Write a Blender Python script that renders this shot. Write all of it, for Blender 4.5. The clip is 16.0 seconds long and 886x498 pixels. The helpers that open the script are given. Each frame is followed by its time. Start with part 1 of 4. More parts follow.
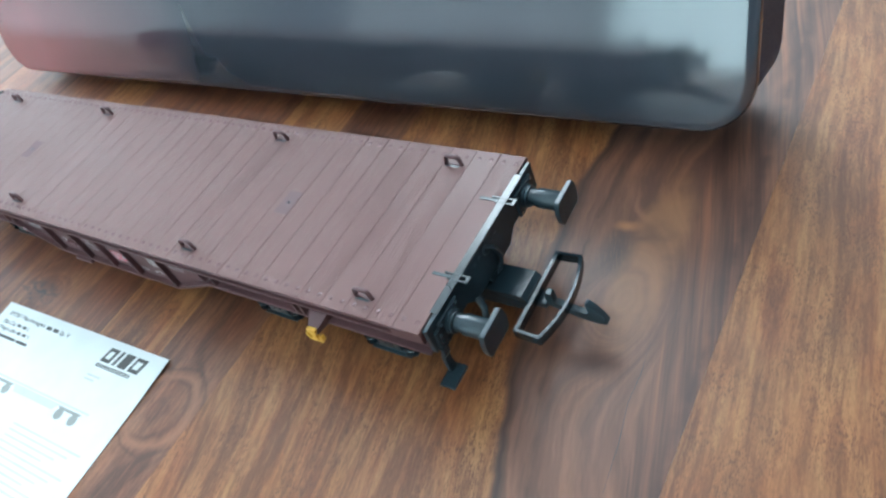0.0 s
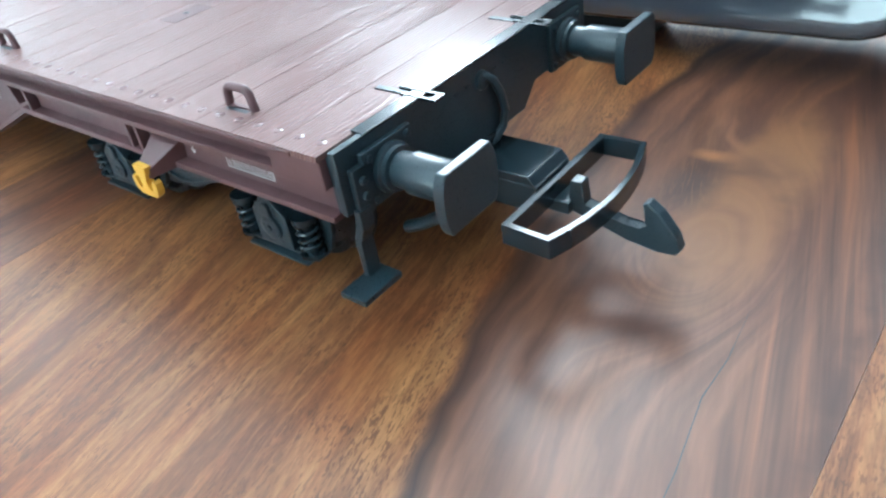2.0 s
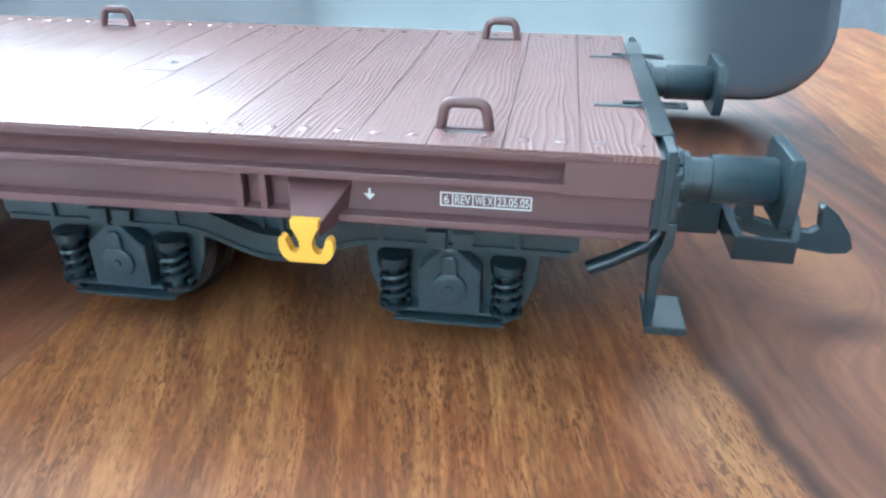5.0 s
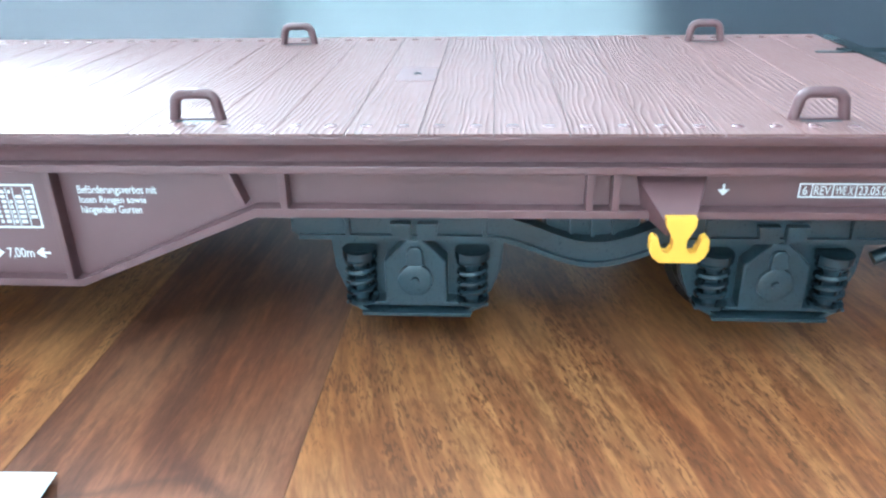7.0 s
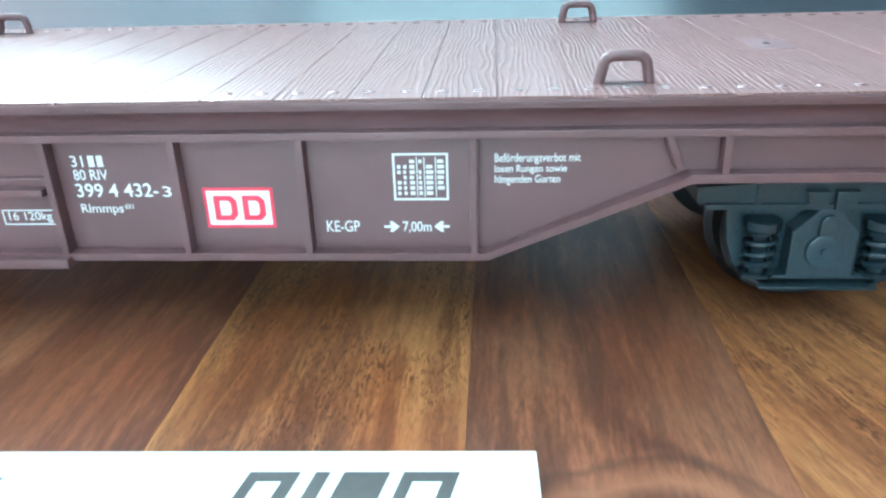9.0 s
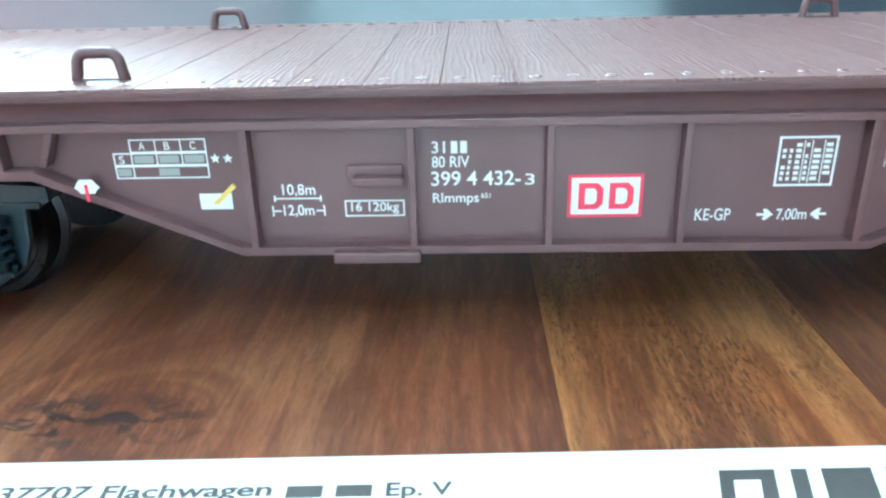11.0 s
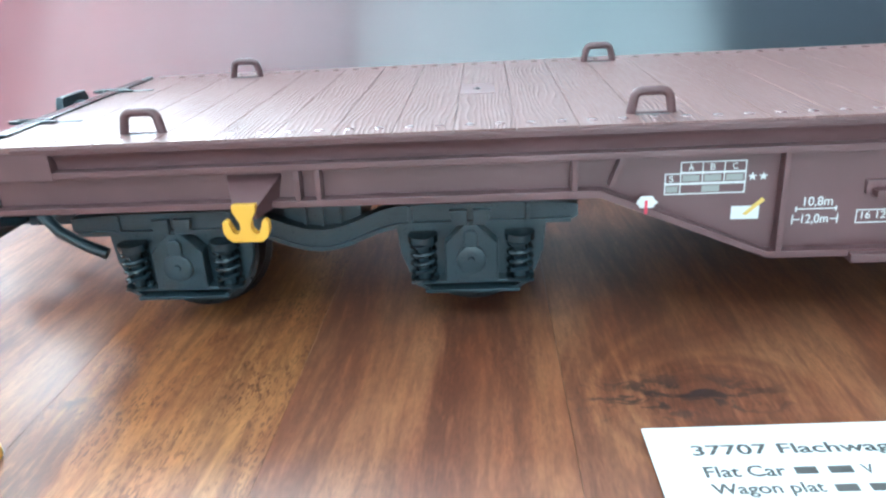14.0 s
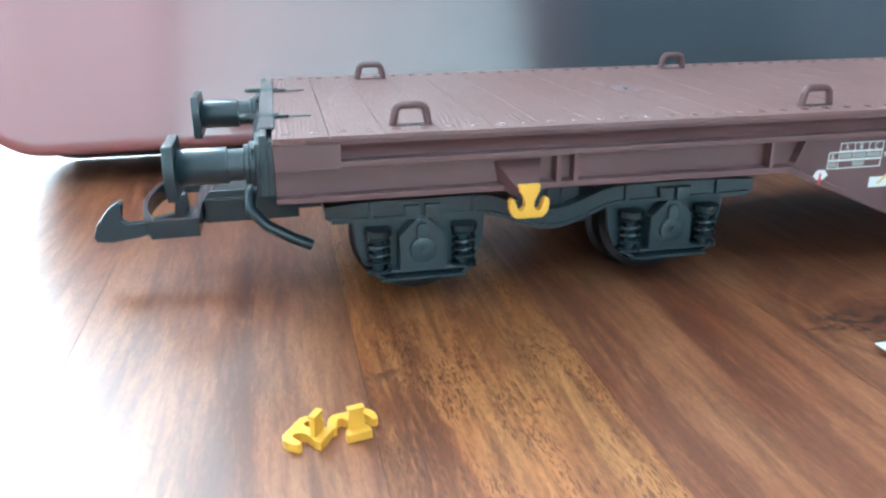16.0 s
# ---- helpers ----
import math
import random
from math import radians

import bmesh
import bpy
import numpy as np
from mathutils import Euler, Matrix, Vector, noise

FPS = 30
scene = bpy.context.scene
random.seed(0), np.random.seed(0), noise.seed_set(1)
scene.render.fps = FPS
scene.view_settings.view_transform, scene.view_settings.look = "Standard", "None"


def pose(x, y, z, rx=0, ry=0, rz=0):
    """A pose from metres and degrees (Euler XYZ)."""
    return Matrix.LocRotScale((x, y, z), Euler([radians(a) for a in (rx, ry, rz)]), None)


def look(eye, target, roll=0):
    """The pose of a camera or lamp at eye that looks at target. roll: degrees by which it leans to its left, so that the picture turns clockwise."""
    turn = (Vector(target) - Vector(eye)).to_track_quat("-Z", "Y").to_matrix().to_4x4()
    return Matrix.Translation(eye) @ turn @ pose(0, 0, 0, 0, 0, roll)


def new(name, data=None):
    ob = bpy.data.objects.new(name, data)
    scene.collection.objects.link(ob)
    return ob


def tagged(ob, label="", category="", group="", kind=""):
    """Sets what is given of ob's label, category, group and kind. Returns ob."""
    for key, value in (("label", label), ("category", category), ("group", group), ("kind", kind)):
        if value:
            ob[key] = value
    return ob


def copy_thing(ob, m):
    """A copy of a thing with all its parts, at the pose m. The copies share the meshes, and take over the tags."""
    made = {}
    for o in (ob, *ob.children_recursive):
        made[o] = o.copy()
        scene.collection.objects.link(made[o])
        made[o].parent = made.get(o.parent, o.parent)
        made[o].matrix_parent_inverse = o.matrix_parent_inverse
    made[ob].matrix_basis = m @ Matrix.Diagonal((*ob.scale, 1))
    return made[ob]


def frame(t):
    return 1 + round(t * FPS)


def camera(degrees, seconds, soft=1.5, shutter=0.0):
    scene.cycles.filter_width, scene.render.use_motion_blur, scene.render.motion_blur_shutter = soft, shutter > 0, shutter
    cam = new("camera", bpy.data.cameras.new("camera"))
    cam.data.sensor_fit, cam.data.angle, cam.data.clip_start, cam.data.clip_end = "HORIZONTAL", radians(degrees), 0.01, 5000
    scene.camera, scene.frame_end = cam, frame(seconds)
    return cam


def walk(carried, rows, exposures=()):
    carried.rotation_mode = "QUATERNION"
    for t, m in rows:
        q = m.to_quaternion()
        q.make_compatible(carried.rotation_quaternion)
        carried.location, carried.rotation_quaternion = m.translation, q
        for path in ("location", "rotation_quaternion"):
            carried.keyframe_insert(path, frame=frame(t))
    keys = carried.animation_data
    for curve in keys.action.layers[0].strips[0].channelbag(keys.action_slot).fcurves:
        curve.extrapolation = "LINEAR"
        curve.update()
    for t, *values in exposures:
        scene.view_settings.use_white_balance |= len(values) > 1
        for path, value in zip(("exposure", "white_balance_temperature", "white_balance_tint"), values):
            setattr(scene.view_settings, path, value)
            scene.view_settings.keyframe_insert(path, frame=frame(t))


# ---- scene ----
cam = camera(61.38, 16.0, soft=2.4)
PATH = [
    (0, (0.36735, -0.15083, 0.25900), (0.26067, -0.05531, 0.11940), -25.47),
    (0.5, (0.35159, -0.12506, 0.19350), (0.23223, -0.02836, 0.06550), -21.34),
    (1, (0.33720, -0.11440, 0.13500), (0.21562, -0.01424, 0.01178), -16.91),
    (1.5, (0.32460, -0.11410, 0.11880), (0.20560, -0.00675, -0.00077), -11.95),
    (2, (0.31730, -0.12170, 0.11170), (0.20530, -0.00415, -0.00507), -9.88),
    (2.5, (0.29680, -0.13370, 0.11000), (0.19690, -0.00292, -0.00365), -5.80),
    (3, (0.28130, -0.14260, 0.10580), (0.19710, 0.00230, -0.00340), -2.35),
    (3.2, (0.27600, -0.14250, 0.10420), (0.19700, 0.00680, -0.00343), -1.90),
    (5.3, (0.18781, -0.16304, 0.08803), (0.16939, 0.01504, -0.00113), 0.78),
    (5.5, (0.17946, -0.16355, 0.08802), (0.16489, 0.01535, -0.00021), 0.91),
    (6, (0.15888, -0.16537, 0.08446), (0.14566, 0.01530, -0.00030), -0.27),
    (6.5, (0.14259, -0.16468, 0.08661), (0.12948, 0.01571, 0.00125), -0.97),
    (7, (0.13070, -0.16633, 0.08376), (0.11784, 0.01437, -0.00100), -1.11),
    (7.5, (0.11021, -0.16887, 0.08358), (0.09369, 0.01176, -0.00066), -1.56),
    (8, (0.09598, -0.16764, 0.08499), (0.08045, 0.01325, 0.00109), -1.55),
    (8.5, (0.07621, -0.16848, 0.07955), (0.06328, 0.01269, -0.00419), -1.36),
    (9, (0.05521, -0.16819, 0.07623), (0.04199, 0.01372, -0.00583), -1.76),
    (9.5, (0.03791, -0.16622, 0.07239), (0.02693, 0.01688, -0.00733), -1.41),
    (9.7, (0.02733, -0.16759, 0.06964), (0.01727, 0.01623, -0.00853), -1.31),
    (11.8, (-0.03902, -0.16674, 0.07187), (-0.04406, 0.01810, -0.00434), -1.26),
    (12, (-0.04740, -0.16731, 0.07288), (-0.05240, 0.01770, -0.00292), -1.08),
    (12.5, (-0.06202, -0.17542, 0.07339), (-0.06921, 0.00971, -0.00195), -1.66),
    (13, (-0.07813, -0.18032, 0.07838), (-0.08626, 0.00536, 0.00450), -2.12),
    (13.5, (-0.09059, -0.18174, 0.07967), (-0.10315, 0.00379, 0.00606), -3.05),
    (14, (-0.11176, -0.19388, 0.08199), (-0.12461, -0.00851, 0.00801), -3.16),
    (14.5, (-0.14232, -0.19929, 0.08859), (-0.14528, -0.01320, 0.01538), -2.29),
    (15, (-0.16580, -0.20572, 0.08759), (-0.15920, -0.01929, 0.01547), -1.93),
    (15.5, (-0.19200, -0.21053, 0.08452), (-0.17299, -0.02455, 0.01344), -1.42),
    (16, (-0.21581, -0.21016, 0.08389), (-0.17631, -0.02750, 0.01266), -0.26),
]
walk(cam, [(t, look(eye, target, roll)) for t, eye, target, roll in PATH],
     [(0.0, 1.0, 5350, -1), (0.8, 1.15, 5400, 1), (1.5, 1.62, 5350, 0), (3.0, 1.7, 5200, -2), (5.5, 2.1, 5100, 0),
      (7.0, 2.3, 5000, -3), (9.0, 2.05, 4980, -9), (12.0, 1.82, 5100, -7), (13.0, 1.86, 5200, -2), (16.0, 1.46, 5250, -3)])

# ---- world and light ----
world = bpy.data.worlds.new("room_daylight")
scene.world = world
world.use_nodes = True
wn = world.node_tree.nodes
sky = wn.new("ShaderNodeTexSky")
sky.sky_type, sky.sun_disc = "NISHITA", False
sky.sun_elevation, sky.sun_rotation = radians(35), radians(-60)
wn["Background"].inputs[1].default_value = 0.1
world.node_tree.links.new(sky.outputs[0], wn["Background"].inputs[0])


def window_light(name, m, width, height, power, colour):
    lamp = bpy.data.lights.new(name, "AREA")
    lamp.shape, lamp.size, lamp.size_y, lamp.energy, lamp.color = "RECTANGLE", width, height, power, colour
    ob = new(name, lamp)
    ob.matrix_world = m
    return ob


window_light("window_daylight_north", pose(-0.96, 1.58, 0.965, -90, 0, 0), 0.78, 2.6, 64, (1.0, 0.985, 0.96))
window_light("shaded_window_daylight_north", pose(0.14, 1.58, 1.28, -90, 0, 0), 1.1, 1.9, 5.0, (1.0, 0.99, 0.97))
window_light("window_daylight_south", pose(0.02, -1.80, 1.88, 125, 0, 0), 1.06, 0.44, 17, (0.92, 1.0, 0.97))


# ---- materials ----
def material(name):
    mat = bpy.data.materials.new(name)
    mat.use_nodes = True
    nt = mat.node_tree
    return mat, nt, nt.nodes["Principled BSDF"]


def node(nt, kind, **values):
    n = nt.nodes.new(kind)
    for key, value in values.items():
        n.inputs[key.replace("_", " ")].default_value = value
    return n


def mapped(nt, scale, shift=None, source="Object"):
    """Object coordinates scaled by a vector, moved by a per-object random where asked."""
    tc = nt.nodes.new("ShaderNodeTexCoord")
    mp = nt.nodes.new("ShaderNodeMapping")
    mp.inputs["Scale"].default_value = scale
    nt.links.new(tc.outputs[source], mp.inputs["Vector"])
    if shift:
        info = nt.nodes.new("ShaderNodeObjectInfo")
        mul = nt.nodes.new("ShaderNodeMath")
        mul.operation = "MULTIPLY"
        mul.inputs[1].default_value = shift
        nt.links.new(info.outputs["Random"], mul.inputs[0])
        nt.links.new(mul.outputs[0], mp.inputs["Location"])
    return mp.outputs[0]


def noise_of(nt, vec, scale, detail=4.0, rough=0.55, distort=0.0):
    n = node(nt, "ShaderNodeTexNoise", Scale=scale, Detail=detail, Roughness=rough, Distortion=distort)
    nt.links.new(vec, n.inputs["Vector"])
    return n.outputs["Fac"]


def ramp(nt, fac, stops):
    r = nt.nodes.new("ShaderNodeValToRGB")
    els = r.color_ramp.elements
    while len(els) < len(stops):
        els.new(0.5)
    for e, (pos, col) in zip(els, stops):
        e.position = pos
        e.color = (*col, 1) if len(col) == 3 else col
    nt.links.new(fac, r.inputs[0])
    return r.outputs["Color"]


def mix(nt, fac, a, b, blend="MIX"):
    m = nt.nodes.new("ShaderNodeMix")
    m.data_type, m.blend_type = "RGBA", blend
    for value, socket in ((fac, m.inputs[0]), (a, m.inputs[6]), (b, m.inputs[7])):
        if isinstance(value, (int, float)):
            socket.default_value = value
        elif isinstance(value, tuple):
            socket.default_value = (*value, 1)
        else:
            nt.links.new(value, socket)
    return m.outputs[2]


def maths(nt, op, a, b=0.0, c=None, clamp=False):
    m = nt.nodes.new("ShaderNodeMath")
    m.operation, m.use_clamp = op, clamp
    for value, socket in zip((a, b, c), m.inputs):
        if value is None:
            continue
        if isinstance(value, (int, float)):
            socket.default_value = value
        else:
            nt.links.new(value, socket)
    return m.outputs[0]


def bump(nt, shader, height, strength, distance):
    b = node(nt, "ShaderNodeBump", Strength=strength, Distance=distance)
    nt.links.new(height, b.inputs["Height"])
    nt.links.new(b.outputs[0], shader.inputs["Normal"])


def grey(v):
    return (v, v, v)


def plastic(name, colour, rough, speck=0.06, relief=0.08, scale=900.0):
    """Moulded plastic: a little tone drift, fine grain, uneven gloss."""
    mat, nt, sh = material(name)
    vec = mapped(nt, (1, 1, 1))
    big = noise_of(nt, vec, 45.0, 3.0)
    fine = noise_of(nt, vec, scale, 3.0)
    lo = tuple(c * (1 - speck * 2) for c in colour)
    hi = tuple(min(1, c * (1 + speck * 2)) for c in colour)
    nt.links.new(ramp(nt, big, [(0.3, lo), (0.7, hi)]), sh.inputs["Base Color"])
    nt.links.new(ramp(nt, fine, [(0.3, grey(rough * 0.88)), (0.75, grey(min(1, rough * 1.15)))]), sh.inputs["Roughness"])
    bump(nt, sh, fine, relief, 0.0001)
    return mat


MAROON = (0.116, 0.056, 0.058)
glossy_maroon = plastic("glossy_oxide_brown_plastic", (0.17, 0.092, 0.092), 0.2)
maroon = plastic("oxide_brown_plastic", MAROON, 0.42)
matte_maroon = plastic("matte_oxide_brown_plastic", (0.134, 0.072, 0.074), 0.62)
black = plastic("black_plastic", (0.020, 0.034, 0.043), 0.3, 0.1, 0.012, 2600.0)
satin_black = plastic("satin_black_plastic", (0.014, 0.024, 0.031), 0.22, 0.1, 0.012, 2600.0)
glossy_black = plastic("glossy_black_plastic", (0.010, 0.017, 0.022), 0.2, 0.1, 0.012, 2600.0)
yellow = plastic("yellow_plastic", (0.74, 0.40, 0.045), 0.40, 0.03)
white_print = plastic("white_print", (0.66, 0.65, 0.65), 0.5, 0.03)
red_print = plastic("red_print", (0.62, 0.03, 0.07), 0.5, 0.03)
dark_print = plastic("grey_print", (0.078, 0.074, 0.070), 0.6, 0.03)
pale_print = plastic("pale_grey_print", (0.30, 0.30, 0.28), 0.6, 0.03)
faint_print = plastic("faint_grey_print", (0.56, 0.56, 0.55), 0.6, 0.03)
dark_blue = plastic("dark_blue_plastic", (0.016, 0.028, 0.055), 0.6, 0.05)
brass_print = plastic("ochre_print", (0.62, 0.42, 0.10), 0.5, 0.03)
metal, mnt, msh = material("dull_steel")
msh.inputs["Metallic"].default_value, msh.inputs["Base Color"].default_value = 1.0, (0.055, 0.055, 0.06, 1)
mnt.links.new(ramp(mnt, noise_of(mnt, mapped(mnt, (1, 1, 1)), 600.0), [(0.3, grey(0.25)), (0.7, grey(0.5))]), msh.inputs["Roughness"])


def plank_material():
    """Moulded wood grain: wavy ridges along the plank, patchy, with glossy crests."""
    mat, nt, sh = material("wood_grain_moulded_deck")
    vec = mapped(nt, (1.0, 0.20, 1.0), 7.0)
    warp = noise_of(nt, vec, 90.0, 2.5, 0.55)
    sep = nt.nodes.new("ShaderNodeSeparateXYZ")
    nt.links.new(vec, sep.inputs[0])
    phase = maths(nt, "MULTIPLY_ADD", sep.outputs["X"], 5600.0, maths(nt, "MULTIPLY", warp, 44.0))
    wave = maths(nt, "POWER", maths(nt, "MULTIPLY_ADD", maths(nt, "SINE", phase), 0.5, 0.5), 2.6)
    broken = ramp(nt, noise_of(nt, mapped(nt, (1.0, 0.22, 1.0), 2.0), 300.0, 2.0, 0.5), [(0.36, grey(0.20)), (0.50, grey(1.0))])
    fine = noise_of(nt, mapped(nt, (1.0, 0.12, 1.0), 3.0), 1500.0, 2.0)
    patch = noise_of(nt, mapped(nt, (1, 0.6, 1), 4.0), 30.0, 2.0)
    mask = ramp(nt, patch, [(0.38, grey(0.30)), (0.60, grey(1.0))])
    height = maths(nt, "MULTIPLY", maths(nt, "MULTIPLY_ADD", fine, 0.08, maths(nt, "MULTIPLY", wave, broken)), mask)
    bump(nt, sh, height, 1.0, 0.00015)
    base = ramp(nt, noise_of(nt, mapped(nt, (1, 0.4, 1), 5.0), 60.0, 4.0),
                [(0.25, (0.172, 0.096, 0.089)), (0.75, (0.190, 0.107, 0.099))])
    nt.links.new(base, sh.inputs["Base Color"])
    nt.links.new(ramp(nt, fine, [(0.3, grey(0.28)), (0.75, grey(0.35))]), sh.inputs["Roughness"])
    sh.inputs["Specular IOR Level"].default_value = 0.17
    return mat


deck_mat = plank_material()


def wood(name, light, mid, dark, tilt=0.0, knot=None, heart=None, blotch=None, ring=0.6, fleck=0.6, stained=(0.022, 0.020, 0.022)):
    """Varnished hardwood, grain along y. tilt: drift of the grain per metre of y. knot: (x, y, radius, stretch) that the grain flows round.
    heart: (x, slope, light, dark) of a heartwood zone beyond a slanting line. blotch: (x, y, half length, half width) of knot stains in the colour stained. ring: strength of the pale ring round the knot. fleck: strength of the dark pores."""
    mat, nt, sh = material(name)
    drift = noise_of(nt, mapped(nt, (1.0, 0.5, 1.0)), 13.0, 1.5, 0.45)
    tc = nt.nodes.new("ShaderNodeTexCoord")
    sep = nt.nodes.new("ShaderNodeSeparateXYZ")
    nt.links.new(tc.outputs["Object"], sep.inputs[0])
    px, py = sep.outputs["X"], sep.outputs["Y"]
    gx = maths(nt, "MULTIPLY_ADD", drift, 0.030, maths(nt, "MULTIPLY_ADD", py, tilt, px))
    gy = py

    def distance(cx, cy, stretch):
        dx = maths(nt, "ADD", px, -cx)
        dy = maths(nt, "MULTIPLY", maths(nt, "ADD", py, -cy), stretch)
        return maths(nt, "SQRT", maths(nt, "ADD", maths(nt, "MULTIPLY", dx, dx), maths(nt, "MULTIPLY", dy, dy)))
    if knot:
        dist = distance(knot[0], knot[1], knot[3])
        near = maths(nt, "POWER", 2.718, maths(nt, "MULTIPLY", maths(nt, "POWER", maths(nt, "MULTIPLY", dist, 1 / knot[2]), 2.0), -1.0))
        uneven = noise_of(nt, mapped(nt, (1.0, 0.8, 1.0)), 45.0, 3.0, 0.6)
        ringed = maths(nt, "MULTIPLY_ADD", uneven, 0.060, maths(nt, "MULTIPLY", dist, 0.75))
        gx = maths(nt, "ADD", maths(nt, "MULTIPLY", ringed, near), maths(nt, "MULTIPLY", gx, maths(nt, "SUBTRACT", 1.0, near)))
        gy = maths(nt, "MULTIPLY", py, maths(nt, "MULTIPLY_ADD", near, -0.6, 1.0))
    bent = nt.nodes.new("ShaderNodeCombineXYZ")
    nt.links.new(gx, bent.inputs["X"])
    nt.links.new(gy, bent.inputs["Y"])

    plain = nt.nodes.new("ShaderNodeCombineXYZ")
    nt.links.new(maths(nt, "MULTIPLY_ADD", drift, 0.012, maths(nt, "MULTIPLY_ADD", py, tilt, px)), plain.inputs["X"])
    nt.links.new(py, plain.inputs["Y"])

    def along(sx, sy, flow=plain):
        mp = nt.nodes.new("ShaderNodeMapping")
        mp.inputs["Scale"].default_value = (sx, sy, 1)
        info = nt.nodes.new("ShaderNodeObjectInfo")
        nt.links.new(maths(nt, "MULTIPLY", info.outputs["Random"], 9.0), mp.inputs["Location"])
        nt.links.new(flow.outputs[0], mp.inputs["Vector"])
        return mp.outputs[0]
    broad = noise_of(nt, along(56.0, 5.0, bent), 1.0, 2.0, 0.5, 0.5)
    band = noise_of(nt, along(170.0, 12.0), 1.0, 2.0, 0.6, 0.5)
    flame = noise_of(nt, along(300.0, 32.0), 1.0, 2.5, 0.65, 0.8)
    streak = noise_of(nt, along(720.0, 90.0), 1.0, 1.5, 0.7, 0.5)
    pores = noise_of(nt, along(2200.0, 440.0), 1.0, 1.0, 0.6, 0.3)
    dust = noise_of(nt, along(2100.0, 500.0), 1.0, 0.5, 0.6)
    tint = noise_of(nt, along(48.0, 20.0), 1.0, 3.0, 0.6)
    clump = noise_of(nt, along(70.0, 34.0), 1.0, 3.0, 0.65)
    crowd = ramp(nt, clump, [(0.42, grey(0.15)), (0.58, grey(1.0))])

    def shade(lo, md, hi, flecks):
        def part_way(f, a, c):
            return tuple((1 - f) * x + f * y for x, y in zip(a, c))
        c = ramp(nt, broad, [(0.30, part_way(0.15, lo, md)), (0.47, md), (0.66, hi)])
        c = mix(nt, maths(nt, "MULTIPLY", ramp(nt, band, [(0.34, grey(1.0)), (0.52, grey(0.0))]), 0.65), c, part_way(0.30, lo, md))
        c = mix(nt, maths(nt, "MULTIPLY", ramp(nt, band, [(0.52, grey(0.0)), (0.68, grey(1.0))]), 0.50), c, hi)
        c = mix(nt, maths(nt, "MULTIPLY", ramp(nt, flame, [(0.36, grey(1.0)), (0.52, grey(0.0))]), 0.32), c, part_way(0.25, lo, md))
        c = mix(nt, maths(nt, "MULTIPLY", ramp(nt, flame, [(0.52, grey(0.0)), (0.70, grey(1.0))]), 0.40), c, tuple(min(1, x * 1.15) for x in hi))
        c = mix(nt, maths(nt, "MULTIPLY", ramp(nt, streak, [(0.34, grey(1.0)), (0.52, grey(0.0))]), 0.36), c, part_way(0.15, lo, md))
        c = mix(nt, maths(nt, "MULTIPLY", ramp(nt, streak, [(0.56, grey(0.0)), (0.74, grey(1.0))]), 0.24), c, tuple(min(1, x * 1.3) for x in hi))
        c = mix(nt, 0.22, c, ramp(nt, dust, [(0.25, grey(0.45)), (0.75, grey(1.45))]), "MULTIPLY")
        c = mix(nt, ramp(nt, tint, [(0.42, grey(0.0)), (0.66, grey(0.8))]), c, (0.92, 0.74, 0.66), "MULTIPLY")
        dots = maths(nt, "MULTIPLY", ramp(nt, pores, [(0.40, grey(1.0)), (0.46, grey(0.0))]), crowd)
        return mix(nt, maths(nt, "MULTIPLY", dots, flecks), c, tuple(x * 0.85 for x in lo))
    col = shade(dark, mid, light, fleck)
    if knot:
        # pale ring and thin dark line where the grain closes round the knot
        reach = maths(nt, "MULTIPLY_ADD", uneven, 0.5, maths(nt, "MULTIPLY_ADD", dist, 1 / knot[2], -0.25))
        halo = maths(nt, "MULTIPLY_ADD", maths(nt, "ABSOLUTE", maths(nt, "ADD", reach, -0.92)), -6.0, 1.0, clamp=True)
        col = mix(nt, maths(nt, "MULTIPLY", halo, ring), col, tuple(min(1, c * 1.25) for c in light))
        line = maths(nt, "MULTIPLY_ADD", maths(nt, "ABSOLUTE", maths(nt, "ADD", reach, -1.14)), -16.0, 1.0, clamp=True)
        col = mix(nt, maths(nt, "MULTIPLY", line, 0.9 * ring), col, dark)
    if heart:
        x0, slope, h_light, h_dark = heart
        wob = noise_of(nt, mapped(nt, (1, 1, 1)), 26.0, 3.0)
        edge = maths(nt, "ADD", px, maths(nt, "MULTIPLY_ADD", py, slope, -x0))
        edge = maths(nt, "MULTIPLY_ADD", maths(nt, "MULTIPLY", py, py), -1.15, edge)
        edge = maths(nt, "MULTIPLY_ADD", wob, 0.012, maths(nt, "ADD", edge, -0.006))
        inside = maths(nt, "MULTIPLY", edge, 300.0, clamp=True)
        h_mid = tuple(0.5 * (x + y) for x, y in zip(h_light, h_dark))
        tan, orange, umber = (0.275, 0.124, 0.054), (0.40, 0.165, 0.060), (0.095, 0.040, 0.028)
        # the grain follows the slanting edge and flows round the knot under the draw hook
        eye = distance(0.266, 0.022, 0.52)
        ragged = maths(nt, "MULTIPLY_ADD", noise_of(nt, mapped(nt, (1, 1, 1)), 38.0, 2.0, 0.5), 0.014, maths(nt, "ADD", eye, -0.007))
        bulge = maths(nt, "POWER", 2.718, maths(nt, "MULTIPLY", maths(nt, "POWER", maths(nt, "MULTIPLY", eye, 48.0), 2.0), -1.0))
        flow_x = maths(nt, "MULTIPLY_ADD", drift, 0.022, edge)
        flow_x = maths(nt, "ADD", maths(nt, "MULTIPLY", ragged, bulge), maths(nt, "MULTIPLY", flow_x, maths(nt, "SUBTRACT", 1.0, bulge)))
        swirl = nt.nodes.new("ShaderNodeCombineXYZ")
